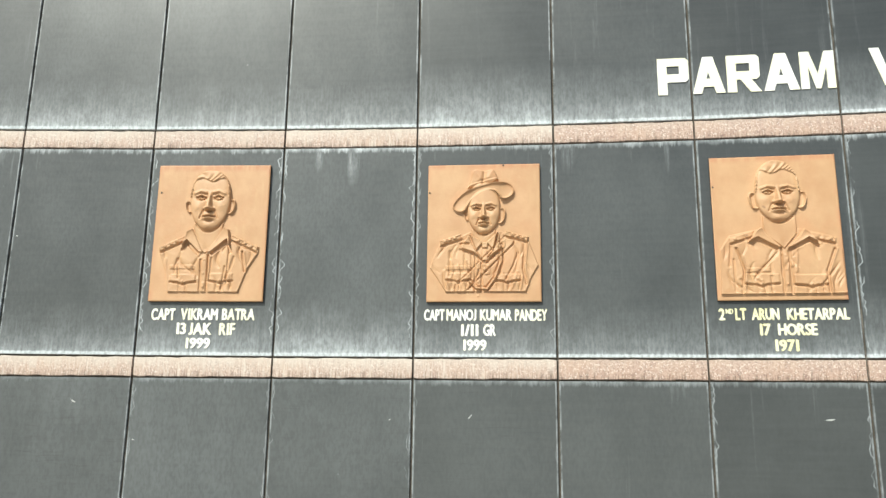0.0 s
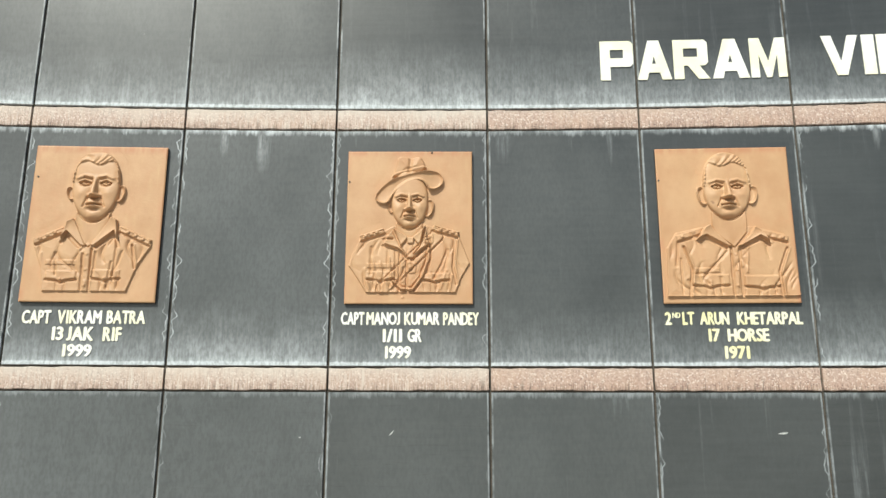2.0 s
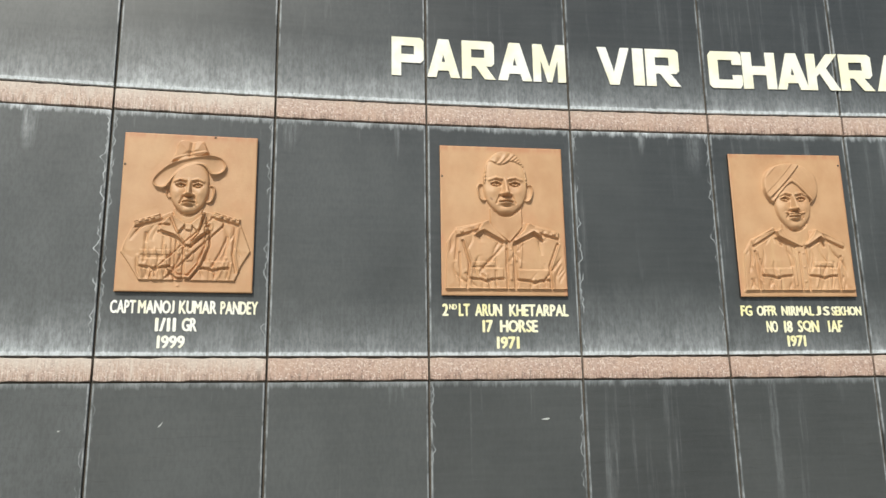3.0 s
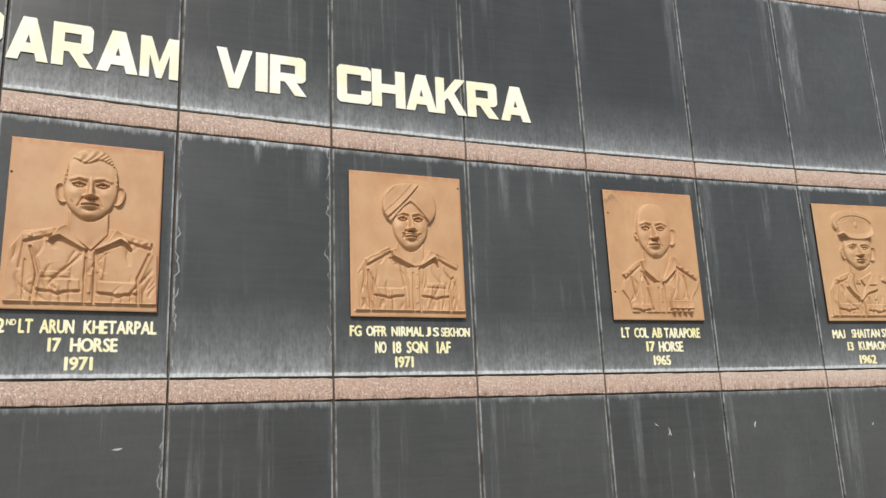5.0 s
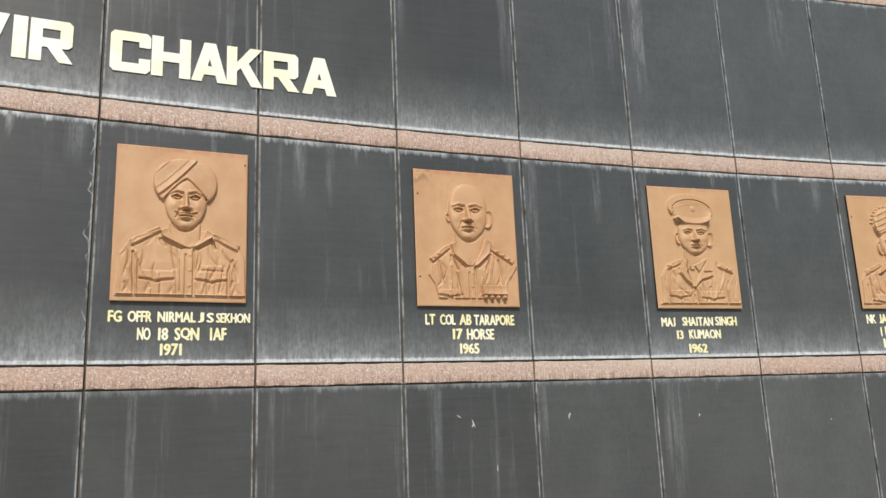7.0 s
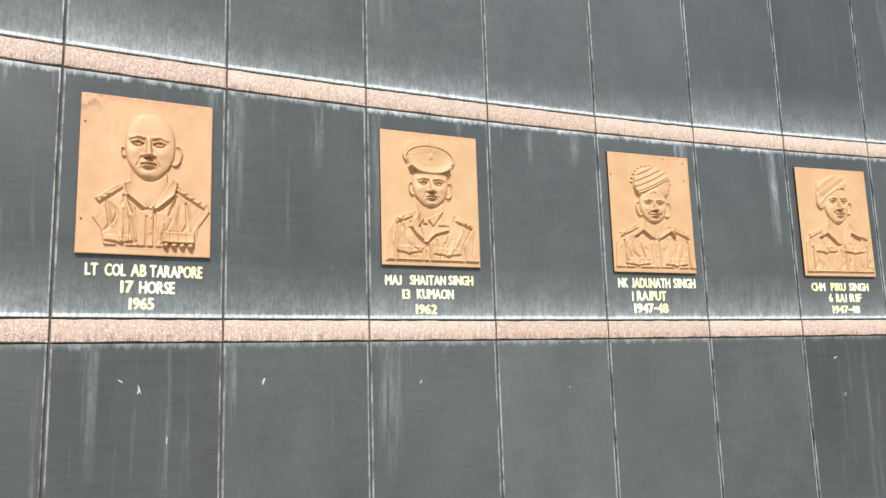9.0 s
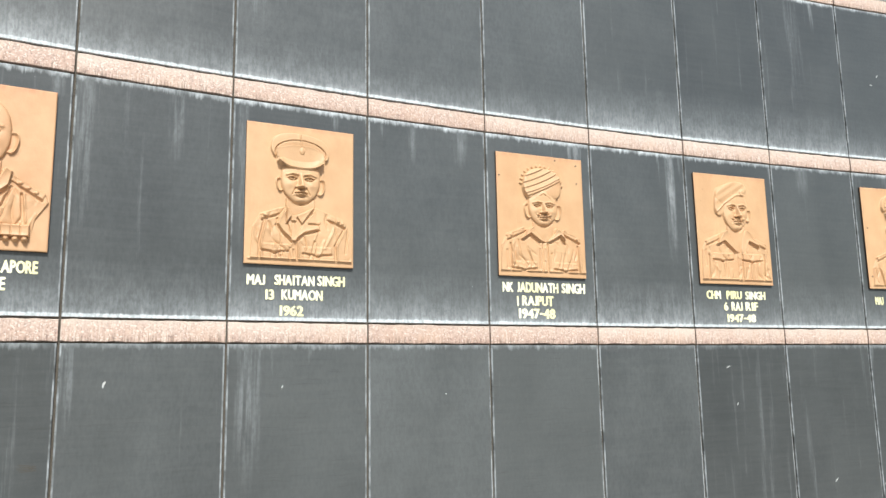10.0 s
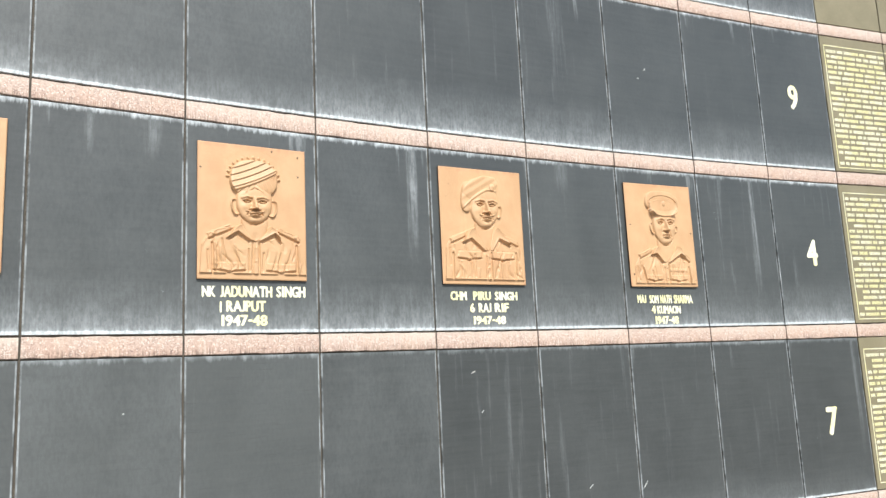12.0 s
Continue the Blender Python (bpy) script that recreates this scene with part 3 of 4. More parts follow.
        H -= line([(gx + 0.01, gy - 0.262), (gx - 0.005, gy - 0.15)], 0.016) * 0.018
        H += step(0.020 - seg([(gx - 0.14, gy - 0.105), (gx + 0.0, gy - 0.148), (gx + 0.137, gy - 0.178)]), 0.006) * 0.014
        brim = inside(eased([(gx - 0.285, gy + 0.075), (gx - 0.245, gy), (gx - 0.15, gy - 0.075), (gx, gy - 0.13), (gx + 0.14, gy - 0.153), (gx + 0.23, gy - 0.147), (gx + 0.275, gy - 0.09), (gx + 0.25, gy - 0.02),
                       (gx + 0.16, gy + 0.01), (gx + 0.13, gy - 0.045), (gx + 0.09, gy - 0.082), (gx, gy - 0.078), (gx - 0.08, gy - 0.03), (gx - 0.145, gy + 0.06), (gx - 0.17, gy + 0.115), (gx - 0.24, gy + 0.115)]))
        over = np.exp(-((U - cx) / (hw * 1.25)) ** 4)
        H = np.where(brim > 0, 0.026 + 0.062 * over + 0.014 * np.exp(-(brim / 0.012) ** 2), H)
    elif kind == "cap":
        gx, gy, ga, gb = spec["gear_at"]
        crown = dome(gx, gy, ga, gb, 0.06, 2.4)
        above = V < gy + gb * 0.55
        H = np.where((crown > 0) & above, np.maximum(H, 0.040 + 0.060 * crown), H)
        H -= np.exp(-((dome(gx, gy + gb * 0.25, ga * 0.90, gb * 0.85) - 0.25) / 0.09) ** 2) * 0.022 * above * (crown > 0.05)
        if spec.get("seam"):
            H -= line([(gx - 0.005, gy - gb), (gx + 0.005, gy - gb * 0.25)], 0.006) * 0.012
        band = inside([(gx - ga * 0.82, gy + gb * 0.05), (gx - ga * 0.3, gy - gb * 0.22), (gx + ga * 0.3, gy - gb * 0.22), (gx + ga * 0.82, gy + gb * 0.05), (gx + ga * 0.78, gy + gb * 0.85), (gx - ga * 0.78, gy + gb * 0.85)])
        H = np.where(band > 0, np.maximum(H, 0.072 + 0.045 * np.sqrt(np.clip(1 - ((U - gx) / ga) ** 2, 0, 1))), H)
        H += dome(gx + 0.01, gy + gb * 0.12, 0.026, 0.032) * 0.014
        peak = inside(eased([(gx - ga * 0.80, gy + gb * 0.72), (gx - ga * 0.4, gy + gb * 0.50), (gx, gy + gb * 0.43), (gx + ga * 0.4, gy + gb * 0.50), (gx + ga * 0.80, gy + gb * 0.75),
                       (gx + ga * 0.55, gy + gb * 1.12), (gx, gy + gb * 1.22), (gx - ga * 0.6, gy + gb * 1.10)]))
        lift = np.clip((V - gy - gb * 0.4) / (gb * 0.8), 0, 1)
        H = np.where(peak > 0, np.maximum(H, 0.098 + 0.040 * lift), H)
    elif kind == "beret":
        gx, gy, ga, gb = spec["gear_at"]
        main = dome(gx, gy, ga, gb, -0.35, 2.2)
        drop = dome(gx - ga * 0.66, gy + gb * 0.75, ga * 0.36, gb * 1.35, 0.12, 2.4)
        shape = np.maximum(np.where(main > 0, 0.030 + 0.085 * main ** 0.7, 0), np.where(drop > 0, 0.022 + 0.06 * drop, 0))
        rim = gy + gb * 0.42 - 0.25 * (U - gx)
        cut = (V > rim + 0.9 * (np.abs(U - cx - 0.02)) ** 1.5) & (U > cx - hw * 0.85) 
        shape = np.where(cut, 0, shape)
        H = np.maximum(H, shape)
        H += np.exp(-((V - rim - 0.9 * np.abs(U - cx - 0.02) ** 1.5 + 0.02) / 0.012) ** 2) * 0.012 * (shape > 0)
        H += dome(gx + ga * 0.62, gy - gb * 0.12, 0.035, 0.04) * 0.02
        H += np.sin((U * 0.6 + V) * 70) * 0.003 * (shape > 0)
    if spec.get("ledge"):
        H += step(0.010 - np.abs(V - low_y - 0.004), 0.005) * 0.014 * step(U - 0.03, 0.01) * step(0.97 - U, 0.01)
    # tool marks over the whole field
    g = np.random.RandomState(spec["seed"] + 40)
    marks = np.zeros(U.shape)
    for k in range(9):
        fx_, fy_ = g.uniform(-22, 22), g.uniform(-22, 22)
        marks += np.sin(U * fx_ + V * fy_ + g.uniform(0, 6)) / (1 + 0.12 * (abs(fx_) + abs(fy_)))
    return H + marks * 0.0011


def spread(H, sigma):
    """The height field smoothed over sigma plaque widths."""
    k = np.arange(-int(3 * sigma * PW / PSTEP), int(3 * sigma * PW / PSTEP) + 1)
    w = np.exp(-0.5 * (k * PSTEP / PW / sigma) ** 2)
    w /= w.sum()
    pad = len(k) // 2
    for axis in (0, 1):
        H = np.apply_along_axis(lambda r: np.convolve(np.pad(r, pad, mode="edge"), w, mode="valid"), axis, H)
    return H


def chased(H):
    """Low relief: the large forms pressed flat, the fine ones cut deep and sharp."""
    broad, mid, fine = spread(H, 0.045), spread(H, 0.014), spread(H, 0.006)
    low = broad * 0.60 + (mid - broad) * 1.40 + (fine - mid) * 1.90 + (H - fine) * 2.0
    return np.maximum(low, -0.003)


def full_torso(ls, rs, nl, nr, low=1.185):
    """Outline of a bust that reaches the plaque's sides. ls, rs: shoulder corners; nl, nr: where the shoulders meet the neck."""
    return [nl, (ls[0] + 0.02, ls[1] - 0.03), ls, (ls[0] - 0.055, ls[1] + 0.09), (ls[0] - 0.07, low), (rs[0] + 0.06, low), (rs[0] + 0.05, rs[1] + 0.09), rs, (rs[0] - 0.02, rs[1] - 0.03), nr]


SPECS = []
SPECS.append(dict(col=0, seed=1, head=(0.485, 0.055, 0.612, 0.180), eye=0.310, ears=(0.7, 0.88), gear="hair",
    torso=[(0.36, 0.60), (0.28, 0.66), (0.06, 0.77), (0.075, 0.82), (0.135, 0.97), (0.165, 1.155), (0.78, 1.155), (0.85, 0.95), (0.94, 0.80), (0.93, 0.76), (0.70, 0.65), (0.62, 0.59)],
    vee=(0.47, 0.81), tips=((0.265, 0.765), (0.70, 0.79)), tops=((0.345, 0.60), (0.625, 0.585)),
    pockets=[(0.185, 0.405, 1.00, 1.085), (0.505, 0.725, 0.99, 1.075)], bars=[(0.175, 0.39, 0.935)],
    straps=[((0.07, 0.775), (0.28, 0.675), 3), ((0.93, 0.775), (0.69, 0.665), 3)], arms=[[(0.80, 0.80), (0.83, 0.97)]],
    screws=[(-0.93, 0.61)], label="tan relief plaque of a short-haired bust with cut shoulders"))
SPECS.append(dict(col=2, seed=2, head=(0.50, 0.16, 0.648, 0.146), eye=0.415, ears=(0.5, 0.95), gear="hat", gear_at=(0.50, 0.325, 0.290, 0.115),
    torso=[(0.38, 0.62), (0.30, 0.66), (0.12, 0.715), (0.06, 0.84), (0.03, 0.94), (0.10, 1.04), (0.17, 1.15), (0.865, 1.15), (0.91, 1.03), (0.975, 0.92), (0.93, 0.80), (0.885, 0.69), (0.70, 0.63), (0.62, 0.61)],
    vee=(0.51, 0.885), tips=((0.30, 0.715), (0.66, 0.715)), tops=((0.375, 0.64), (0.625, 0.62)), tie=True, placket=0.45,
    pockets=[(0.175, 0.385, 0.985, 1.065), (0.60, 0.815, 1.00, 1.07)], bars=[(0.17, 0.385, 0.94)],
    straps=[((0.12, 0.72), (0.30, 0.66), 3), ((0.885, 0.69), (0.69, 0.635), 3)],
    sash=[((0.72, 0.70), (0.30, 1.12), 0.045)], badges=[(0.51, 0.955, 0.050), (0.655, 0.73, 0.038)],
    cords=[[(0.65, 0.75), (0.655, 0.88), (0.60, 1.03), (0.53, 1.125), (0.44, 1.12), (0.38, 1.06)]], arms=[[(0.865, 0.73), (0.845, 0.95), (0.875, 1.08)]],
    screws=[(-0.97, 0.60), (0.35, 0.75)], label="tan relief plaque of a bust in a tilted brimmed hat"))
SPECS.append(dict(col=4, seed=3, head=(0.52, 0.045, 0.585, 0.178), eye=0.325, ears=(0.98, 0.98), gear="hair",
    torso=full_torso((0.10, 0.72), (0.935, 0.735), (0.38, 0.63), (0.68, 0.64)),
    vee=(0.545, 0.805), tips=((0.27, 0.745), (0.81, 0.775)), tops=((0.375, 0.635), (0.70, 0.655)),
    pockets=[(0.215, 0.485, 1.02, 1.12), (0.60, 0.865, 1.03, 1.13)], bars=[(0.24, 0.42, 0.985)],
    straps=[((0.12, 0.735), (0.31, 0.675), 1), ((0.94, 0.745), (0.75, 0.695), 1)],
    arms=[[(0.17, 0.80), (0.22, 0.98), (0.20, 1.18)], [(0.93, 0.82), (0.86, 1.0), (0.87, 1.18)]], ledge=True,
    screws=[(-0.97, 0.60)], label="tan relief plaque of a bare-headed bust in an open-collared shirt"))
SPECS.append(dict(col=6, seed=4, head=(0.52, 0.16, 0.675, 0.160), eye=0.405, ears=(0, 0), gear="turban", gear_at=(0.515, 0.285, 0.240, 0.195), folds=75, pleat=0.005, apex=0.255, wrap=((0.575, 0.13), (0.36, 0.40)), moustache=True,
    torso=full_torso((0.11, 0.78), (0.93, 0.79), (0.38, 0.66), (0.69, 0.67)),
    vee=(0.56, 0.81), tips=((0.37, 0.785), (0.755, 0.795)), tops=((0.385, 0.67), (0.685, 0.675)),
    pockets=[(0.20, 0.445, 1.00, 1.08), (0.605, 0.85, 1.00, 1.08)], bars=[(0.65, 0.82, 0.965)],
    straps=[((0.13, 0.785), (0.34, 0.665), 0), ((0.93, 0.80), (0.73, 0.705), 0)],
    arms=[[(0.15, 0.86), (0.165, 1.18)], [(0.89, 0.90), (0.855, 1.0), (0.86, 1.18)]], ledge=True,
    screws=[(0.95, 0.70)], label="tan relief plaque of a moustached bust in a wrapped turban"))
SPECS.append(dict(col=8, seed=5, head=(0.515, 0.12, 0.65, 0.190), eye=0.365, ears=(0.5, 1.1), gear="none", turn=-0.08,
    torso=[(0.38, 0.66), (0.30, 0.69), (0.17, 0.79), (0.11, 0.96), (0.17, 1.04), (0.20, 1.165), (0.87, 1.165), (0.90, 1.0), (0.985, 0.87), (0.96, 0.80), (0.74, 0.68), (0.66, 0.64)],
    vee=(0.53, 0.88), tips=((0.385, 0.90), (0.68, 0.90)), tops=((0.375, 0.67), (0.685, 0.64)),
    pockets=[(0.21, 0.43, 1.09, 1.155)], medals=[(0.62, 1.045, 4)],
    straps=[((0.14, 0.83), (0.30, 0.71), 2), ((0.95, 0.83), (0.72, 0.695), 3)],
    arms=[[(0.21, 0.84), (0.24, 1.02)], [(0.80, 0.82), (0.82, 1.02)], [(0.35, 0.80), (0.42, 1.15)]],
    screws=[(-0.93, 0.62), (-0.93, 0.16)], label="tan relief plaque of a bald bust with medals, corner stained"))
SPECS.append(dict(col=10, seed=6, head=(0.49, 0.24, 0.703, 0.182), eye=0.476, ears=(0.8, 0.98), gear="cap", gear_at=(0.485, 0.213, 0.270, 0.142), seam=True,
    torso=full_torso((0.12, 0.83), (0.92, 0.84), (0.37, 0.72), (0.63, 0.72)),
    vee=(0.43, 1.03), tips=((0.28, 0.83), (0.66, 0.86)), tops=((0.37, 0.72), (0.62, 0.72)), tie=True,
    pockets=[(0.145, 0.385, 1.06, 1.135), (0.52, 0.785, 1.07, 1.15)],
    straps=[((0.14, 0.83), (0.30, 0.77), 1), ((0.92, 0.86), (0.76, 0.80), 2)],
    arms=[[(0.17, 0.87), (0.13, 1.03), (0.13, 1.18)], [(0.91, 0.89), (0.82, 1.05), (0.83, 1.18)]], ledge=True,
    label="tan relief plaque of a bust in a peaked cap and tie"))
SPECS.append(dict(col=12, seed=7, head=(0.505, 0.25, 0.735, 0.165), eye=0.525, ears=(1.0, 1.05), gear="turban", gear_at=(0.50, 0.315, 0.222, 0.178), folds=125, apex=0.405, wrap=((0.70, 0.255), (0.33, 0.48)), fan=True, moustache=True,
    torso=full_torso((0.09, 0.84), (0.93, 0.85), (0.38, 0.745), (0.65, 0.75)),
    vee=(0.515, 0.89), tips=((0.255, 0.865), (0.755, 0.885)), tops=((0.385, 0.745), (0.655, 0.755)),
    pockets=[(0.145, 0.415, 1.09, 1.175), (0.62, 0.885, 1.09, 1.175)],
    straps=[((0.09, 0.855), (0.29, 0.765), 1), ((0.93, 0.86), (0.73, 0.775), 1)],
    arms=[[(0.13, 0.92), (0.135, 1.19)], [(0.90, 0.92), (0.91, 1.19)]],
    screws=[(-0.95, 0.61), (0.85, 0.715), (0.85, 0.60), (0.94, 0.05), (0.35, 0.735)], label="tan relief plaque of a bust in a fanned turban"))
SPECS.append(dict(col=14, seed=8, head=(0.52, 0.12, 0.645, 0.172), eye=0.388, ears=(0, 0.9), gear="beret", gear_at=(0.475, 0.215, 0.225, 0.125), moustache=True, turn=0.10,
    torso=full_torso((0.10, 0.77), (0.92, 0.79), (0.38, 0.64), (0.66, 0.63)),
    vee=(0.545, 0.885), tips=((0.24, 0.795), (0.82, 0.815)), tops=((0.375, 0.645), (0.645, 0.63)),
    pockets=[(0.175, 0.45, 0.895, 0.985), (0.575, 0.855, 0.895, 0.985)],
    straps=[((0.10, 0.785), (0.29, 0.705), 0), ((0.92, 0.80), (0.76, 0.735), 0)],
    arms=[[(0.125, 0.92), (0.12, 1.18)], [(0.89, 0.90), (0.87, 1.18)]], ledge=True,
    label="tan relief plaque of a smiling bust in a soft beret"))
SPECS.append(dict(col=16, seed=9, head=(0.545, 0.22, 0.740, 0.170), eye=0.470, ears=(0.9, 0.5), gear="cap", gear_at=(0.535, 0.222, 0.252, 0.142), turn=0.05,
    torso=full_torso((0.13, 0.90), (0.90, 0.91), (0.42, 0.76), (0.70, 0.75), 1.20),
    vee=(0.53, 0.95), tips=((0.31, 0.86), (0.82, 0.90)), tops=((0.42, 0.76), (0.715, 0.755)),
    pockets=[(0.24, 0.45, 1.10, 1.175), (0.58, 0.83, 1.10, 1.175)], bars=[(0.57, 0.83, 1.04)],
    straps=[((0.14, 0.88), (0.33, 0.80), 0), ((0.90, 0.92), (0.74, 0.80), 0)],
    arms=[[(0.17, 1.0), (0.22, 1.20)], [(0.87, 1.0), (0.88, 1.20)]],
    screws=[(-0.9, 0.09), (0.93, 0.05), (-0.9, 0.45), (0.92, 0.40)], label="tan relief plaque of a narrow-faced bust in a peaked cap"))
PLAQUE_Z = 2.112
PLAQUE_DEEP = 0.020
BACKING_DEEP = 0.015             # added backing behind the cast, its dark colour stands in for edge shade


def build_plaque(spec, left, right, high):
    """One cast slab with the relief on its face. left, right: where its sides stand along the wall, in joints."""
    H = chased(relief(spec)) * PW * 0.50
    ny, nx = U.shape
    wide = (right - left) * WIDE
    edge = np.minimum(np.minimum(U, 1 - U), np.minimum(V, PH / PW - V)) * PW
    H = np.where(edge < 0.004, -0.003, H)
    X = (U - 0.5) * wide
    Y = -(PLAQUE_DEEP + H)
    Z = (PH - GY) * (1 + high / PH)
    verts = np.stack([X, Y, Z], -1).reshape(-1, 3)
    idx = np.arange(nx * ny).reshape(ny, nx)
    quads = np.stack([idx[:-1, :-1], idx[1:, :-1], idx[1:, 1:], idx[:-1, 1:]], -1).reshape(-1, 4)
    ring = np.concatenate([idx[0, :-1], idx[:-1, -1], idx[-1, :0:-1], idx[:0:-1, 0]])
    behind = verts[ring].copy()
    behind[:, 1] = -BACKING_DEEP
    base = len(verts)
    n = len(ring)
    k = np.arange(n)
    sides = np.stack([ring[k], ring[(k + 1) % n], base + (k + 1) % n, base + k], -1)
    me = bpy.data.meshes.new("relief_plaque")
    me.from_pydata(np.concatenate([verts, behind]).tolist(), [], np.concatenate([quads, sides]).tolist())
    me.polygons.foreach_set("use_smooth", np.concatenate([np.ones(len(quads), bool), np.zeros(len(sides), bool)]))
    me.materials.append(CLAY)
    me.update()
    ob = new("relief_plaque", me)
    ob["pale"] = 0.24 if spec["col"] >= 10 else 0.0
    ob["stain"] = 1.0 if spec["col"] == 8 else 0.0
    ob.matrix_basis = on_arc((left + right) / 2, 0.0, PLAQUE_Z)
    backing = mesh_from(box_bm(-wide / 2 + 0.001, wide / 2 - 0.001, -BACKING_DEEP, 0.0, 0.001, PH + high - 0.001), "mounting_bed", BACKING)
    child("mounting_bed", backing, ob, Matrix.Identity(4))
    for sx, sz in spec.get("screws", ()):
        child("fixing_screw", SCREW, ob, Matrix.Translation((sx * wide / 2, -PLAQUE_DEEP - 0.001, sz)))
    tagged(ob, spec["label"], "relief plaque", "relief plaques on the wall")


def screw_mesh():
    bm = bmesh.new()
    bmesh.ops.create_cone(bm, cap_ends=True, segments=12, radius1=0.0055, radius2=0.0045, depth=0.004, matrix=Matrix.Rotation(radians(90), 4, "X"))
    return mesh_from(bm, "fixing_screw", MORTAR)


SCREW = screw_mesh()
SPANS = [  # sides along the wall in joints, and how much higher the top stands than usual
    (0.075, 0.911, 0.012), (2.090, 2.898, 0.0), (4.085, 4.920, 0.004), (6.114, 6.932, 0.0), (8.112, 8.908, 0.003),
    (10.095, 10.879, -0.004), (12.083, 12.897, 0.0), (14.078, 14.896, 0.0), (16.070, 16.880, 0.0)]
for spec, (a, b, high) in zip(SPECS, SPANS):
    build_plaque(spec, a, b, high)


# ---------------------------------------------------------------- lettering
GLYPHS = {}


def glyph(ch):
    """A capital of the built-in font as a flat mesh fitted to unit height: points, faces and width."""
    if ch not in GLYPHS:
        cu = bpy.data.curves.new("glyph", "FONT")
        cu.body, cu.size, cu.resolution_u = ch, 1.0, 3
        tmp = bpy.data.objects.new("glyph", cu)
        scene.collection.objects.link(tmp)
        me = bpy.data.meshes.new_from_object(tmp.evaluated_get(bpy.context.evaluated_depsgraph_get()))
        bpy.data.objects.remove(tmp)
        co = np.array([v.co for v in me.vertices])
        faces = [list(p.vertices) for p in me.polygons]
        bpy.data.meshes.remove(me)
        lo, hi = co.min(0), co.max(0)
        co[:, 0] = (co[:, 0] - lo[0]) / 0.70
        if ch == "-":
            co[:, 1] = 0.42 + (co[:, 1] - lo[1]) / 0.70
        else:
            co[:, 1] = (co[:, 1] - lo[1]) / (hi[1] - lo[1])
        w = (hi[0] - lo[0]) / 0.70
        if w < 0.36:
            co[:, 0] += (0.36 - w) / 2
            w = 0.36
        GLYPHS[ch] = (co, faces, w)
    return GLYPHS[ch]


def text_mesh(words, wide, tall, mat, thick=0.0022, bold=0.072):
    """Capitals fitted into a box: x from 0 to wide, z from 0 to tall, standing proud of the wall. bold: brush width added to the strokes."""
    gap = 0.12
    length = sum(glyph(ch)[2] for ch in words) + gap * (len(words) - 1) + 2 * bold
    sx = wide / length
    bm = bmesh.new()
    x = bold
    for k, ch in enumerate(words):
        co, faces, w = glyph(ch)
        for dx, dz, layer in ((-1, 0, 0), (1, 0, 1), (0, 1, 2), (0, -1, 3)):
            vs = [bm.verts.new(((x + p[0] + dx * bold) * sx, -0.00015 * layer, ((p[1] * (1 - bold) + (dz + 1) * bold / 2)) * tall)) for p in co]
            for f in faces:
                bm.faces.new([vs[i] for i in f])
        x += w + gap
    out = bmesh.ops.extrude_face_region(bm, geom=list(bm.faces))
    for g in out["geom"]:
        if isinstance(g, bmesh.types.BMVert):
            g.co.y -= thick
    bmesh.ops.recalc_face_normals(bm, faces=bm.faces)
    return mesh_from(bm, "text_line", mat)


def inscription(col, lines, mat, label):
    """Painted lines under a plaque: (words, left, right, bottom, top), sides in joints from the column's left joint."""
    base = new("painted_inscription")
    base.matrix_basis = on_arc(col + 0.5, 0.0, 1.83)
    tagged(base, label, "inscription", "painted inscriptions under the plaques")
    for words, a, b, z0, z1 in lines:
        me = text_mesh(words, (b - a) * WIDE, z1 - z0, mat)
        child("text_line", me, base, Matrix.Translation(((a - 0.5) * WIDE, -0.0005, z0 - 1.83)))


inscription(0, [
    ("CAPT", 0.100, 0.277, 2.013, 2.077),
    ("VIKRAM", 0.315, 0.587, 2.014, 2.078),
    ("BATRA", 0.616, 0.854, 2.015, 2.078),
    ("13", 0.286, 0.364, 1.937, 2.001),
    ("JAK", 0.381, 0.549, 1.935, 2.001),
    ("RIF", 0.603, 0.718, 1.934, 2.000),
    ("1999", 0.361, 0.545, 1.862, 1.920),
], WHITE_PAINT, "three lines of painted pale capitals under a relief plaque")
inscription(2, [
    ("CAPT", 0.072, 0.219, 2.016, 2.077),
    ("MANOJ", 0.231, 0.442, 2.016, 2.077),
    ("KUMAR", 0.467, 0.689, 2.016, 2.077),
    ("PANDEY", 0.710, 0.935, 2.015, 2.076),
    ("1/11", 0.327, 0.464, 1.935, 1.998),
    ("GR", 0.489, 0.578, 1.936, 1.998),
    ("1999", 0.344, 0.513, 1.859, 1.918),
], WHITE_PAINT, "three lines of painted pale capitals under a relief plaque")
inscription(4, [
    ("2", 0.089, 0.130, 2.015, 2.076),
    ("LT", 0.196, 0.269, 2.015, 2.076),
    ("ARUN", 0.302, 0.480, 2.015, 2.075),
    ("KHETARPAL", 0.527, 0.924, 2.015, 2.074),
    ("ND", 0.135, 0.185, 2.047, 2.073),
    ("17", 0.342, 0.418, 1.937, 1.997),
    ("HORSE", 0.463, 0.715, 1.937, 1.997),
    ("1971", 0.432, 0.596, 1.858, 1.917),
], CREAM_PAINT, "three lines of painted pale capitals under a relief plaque")
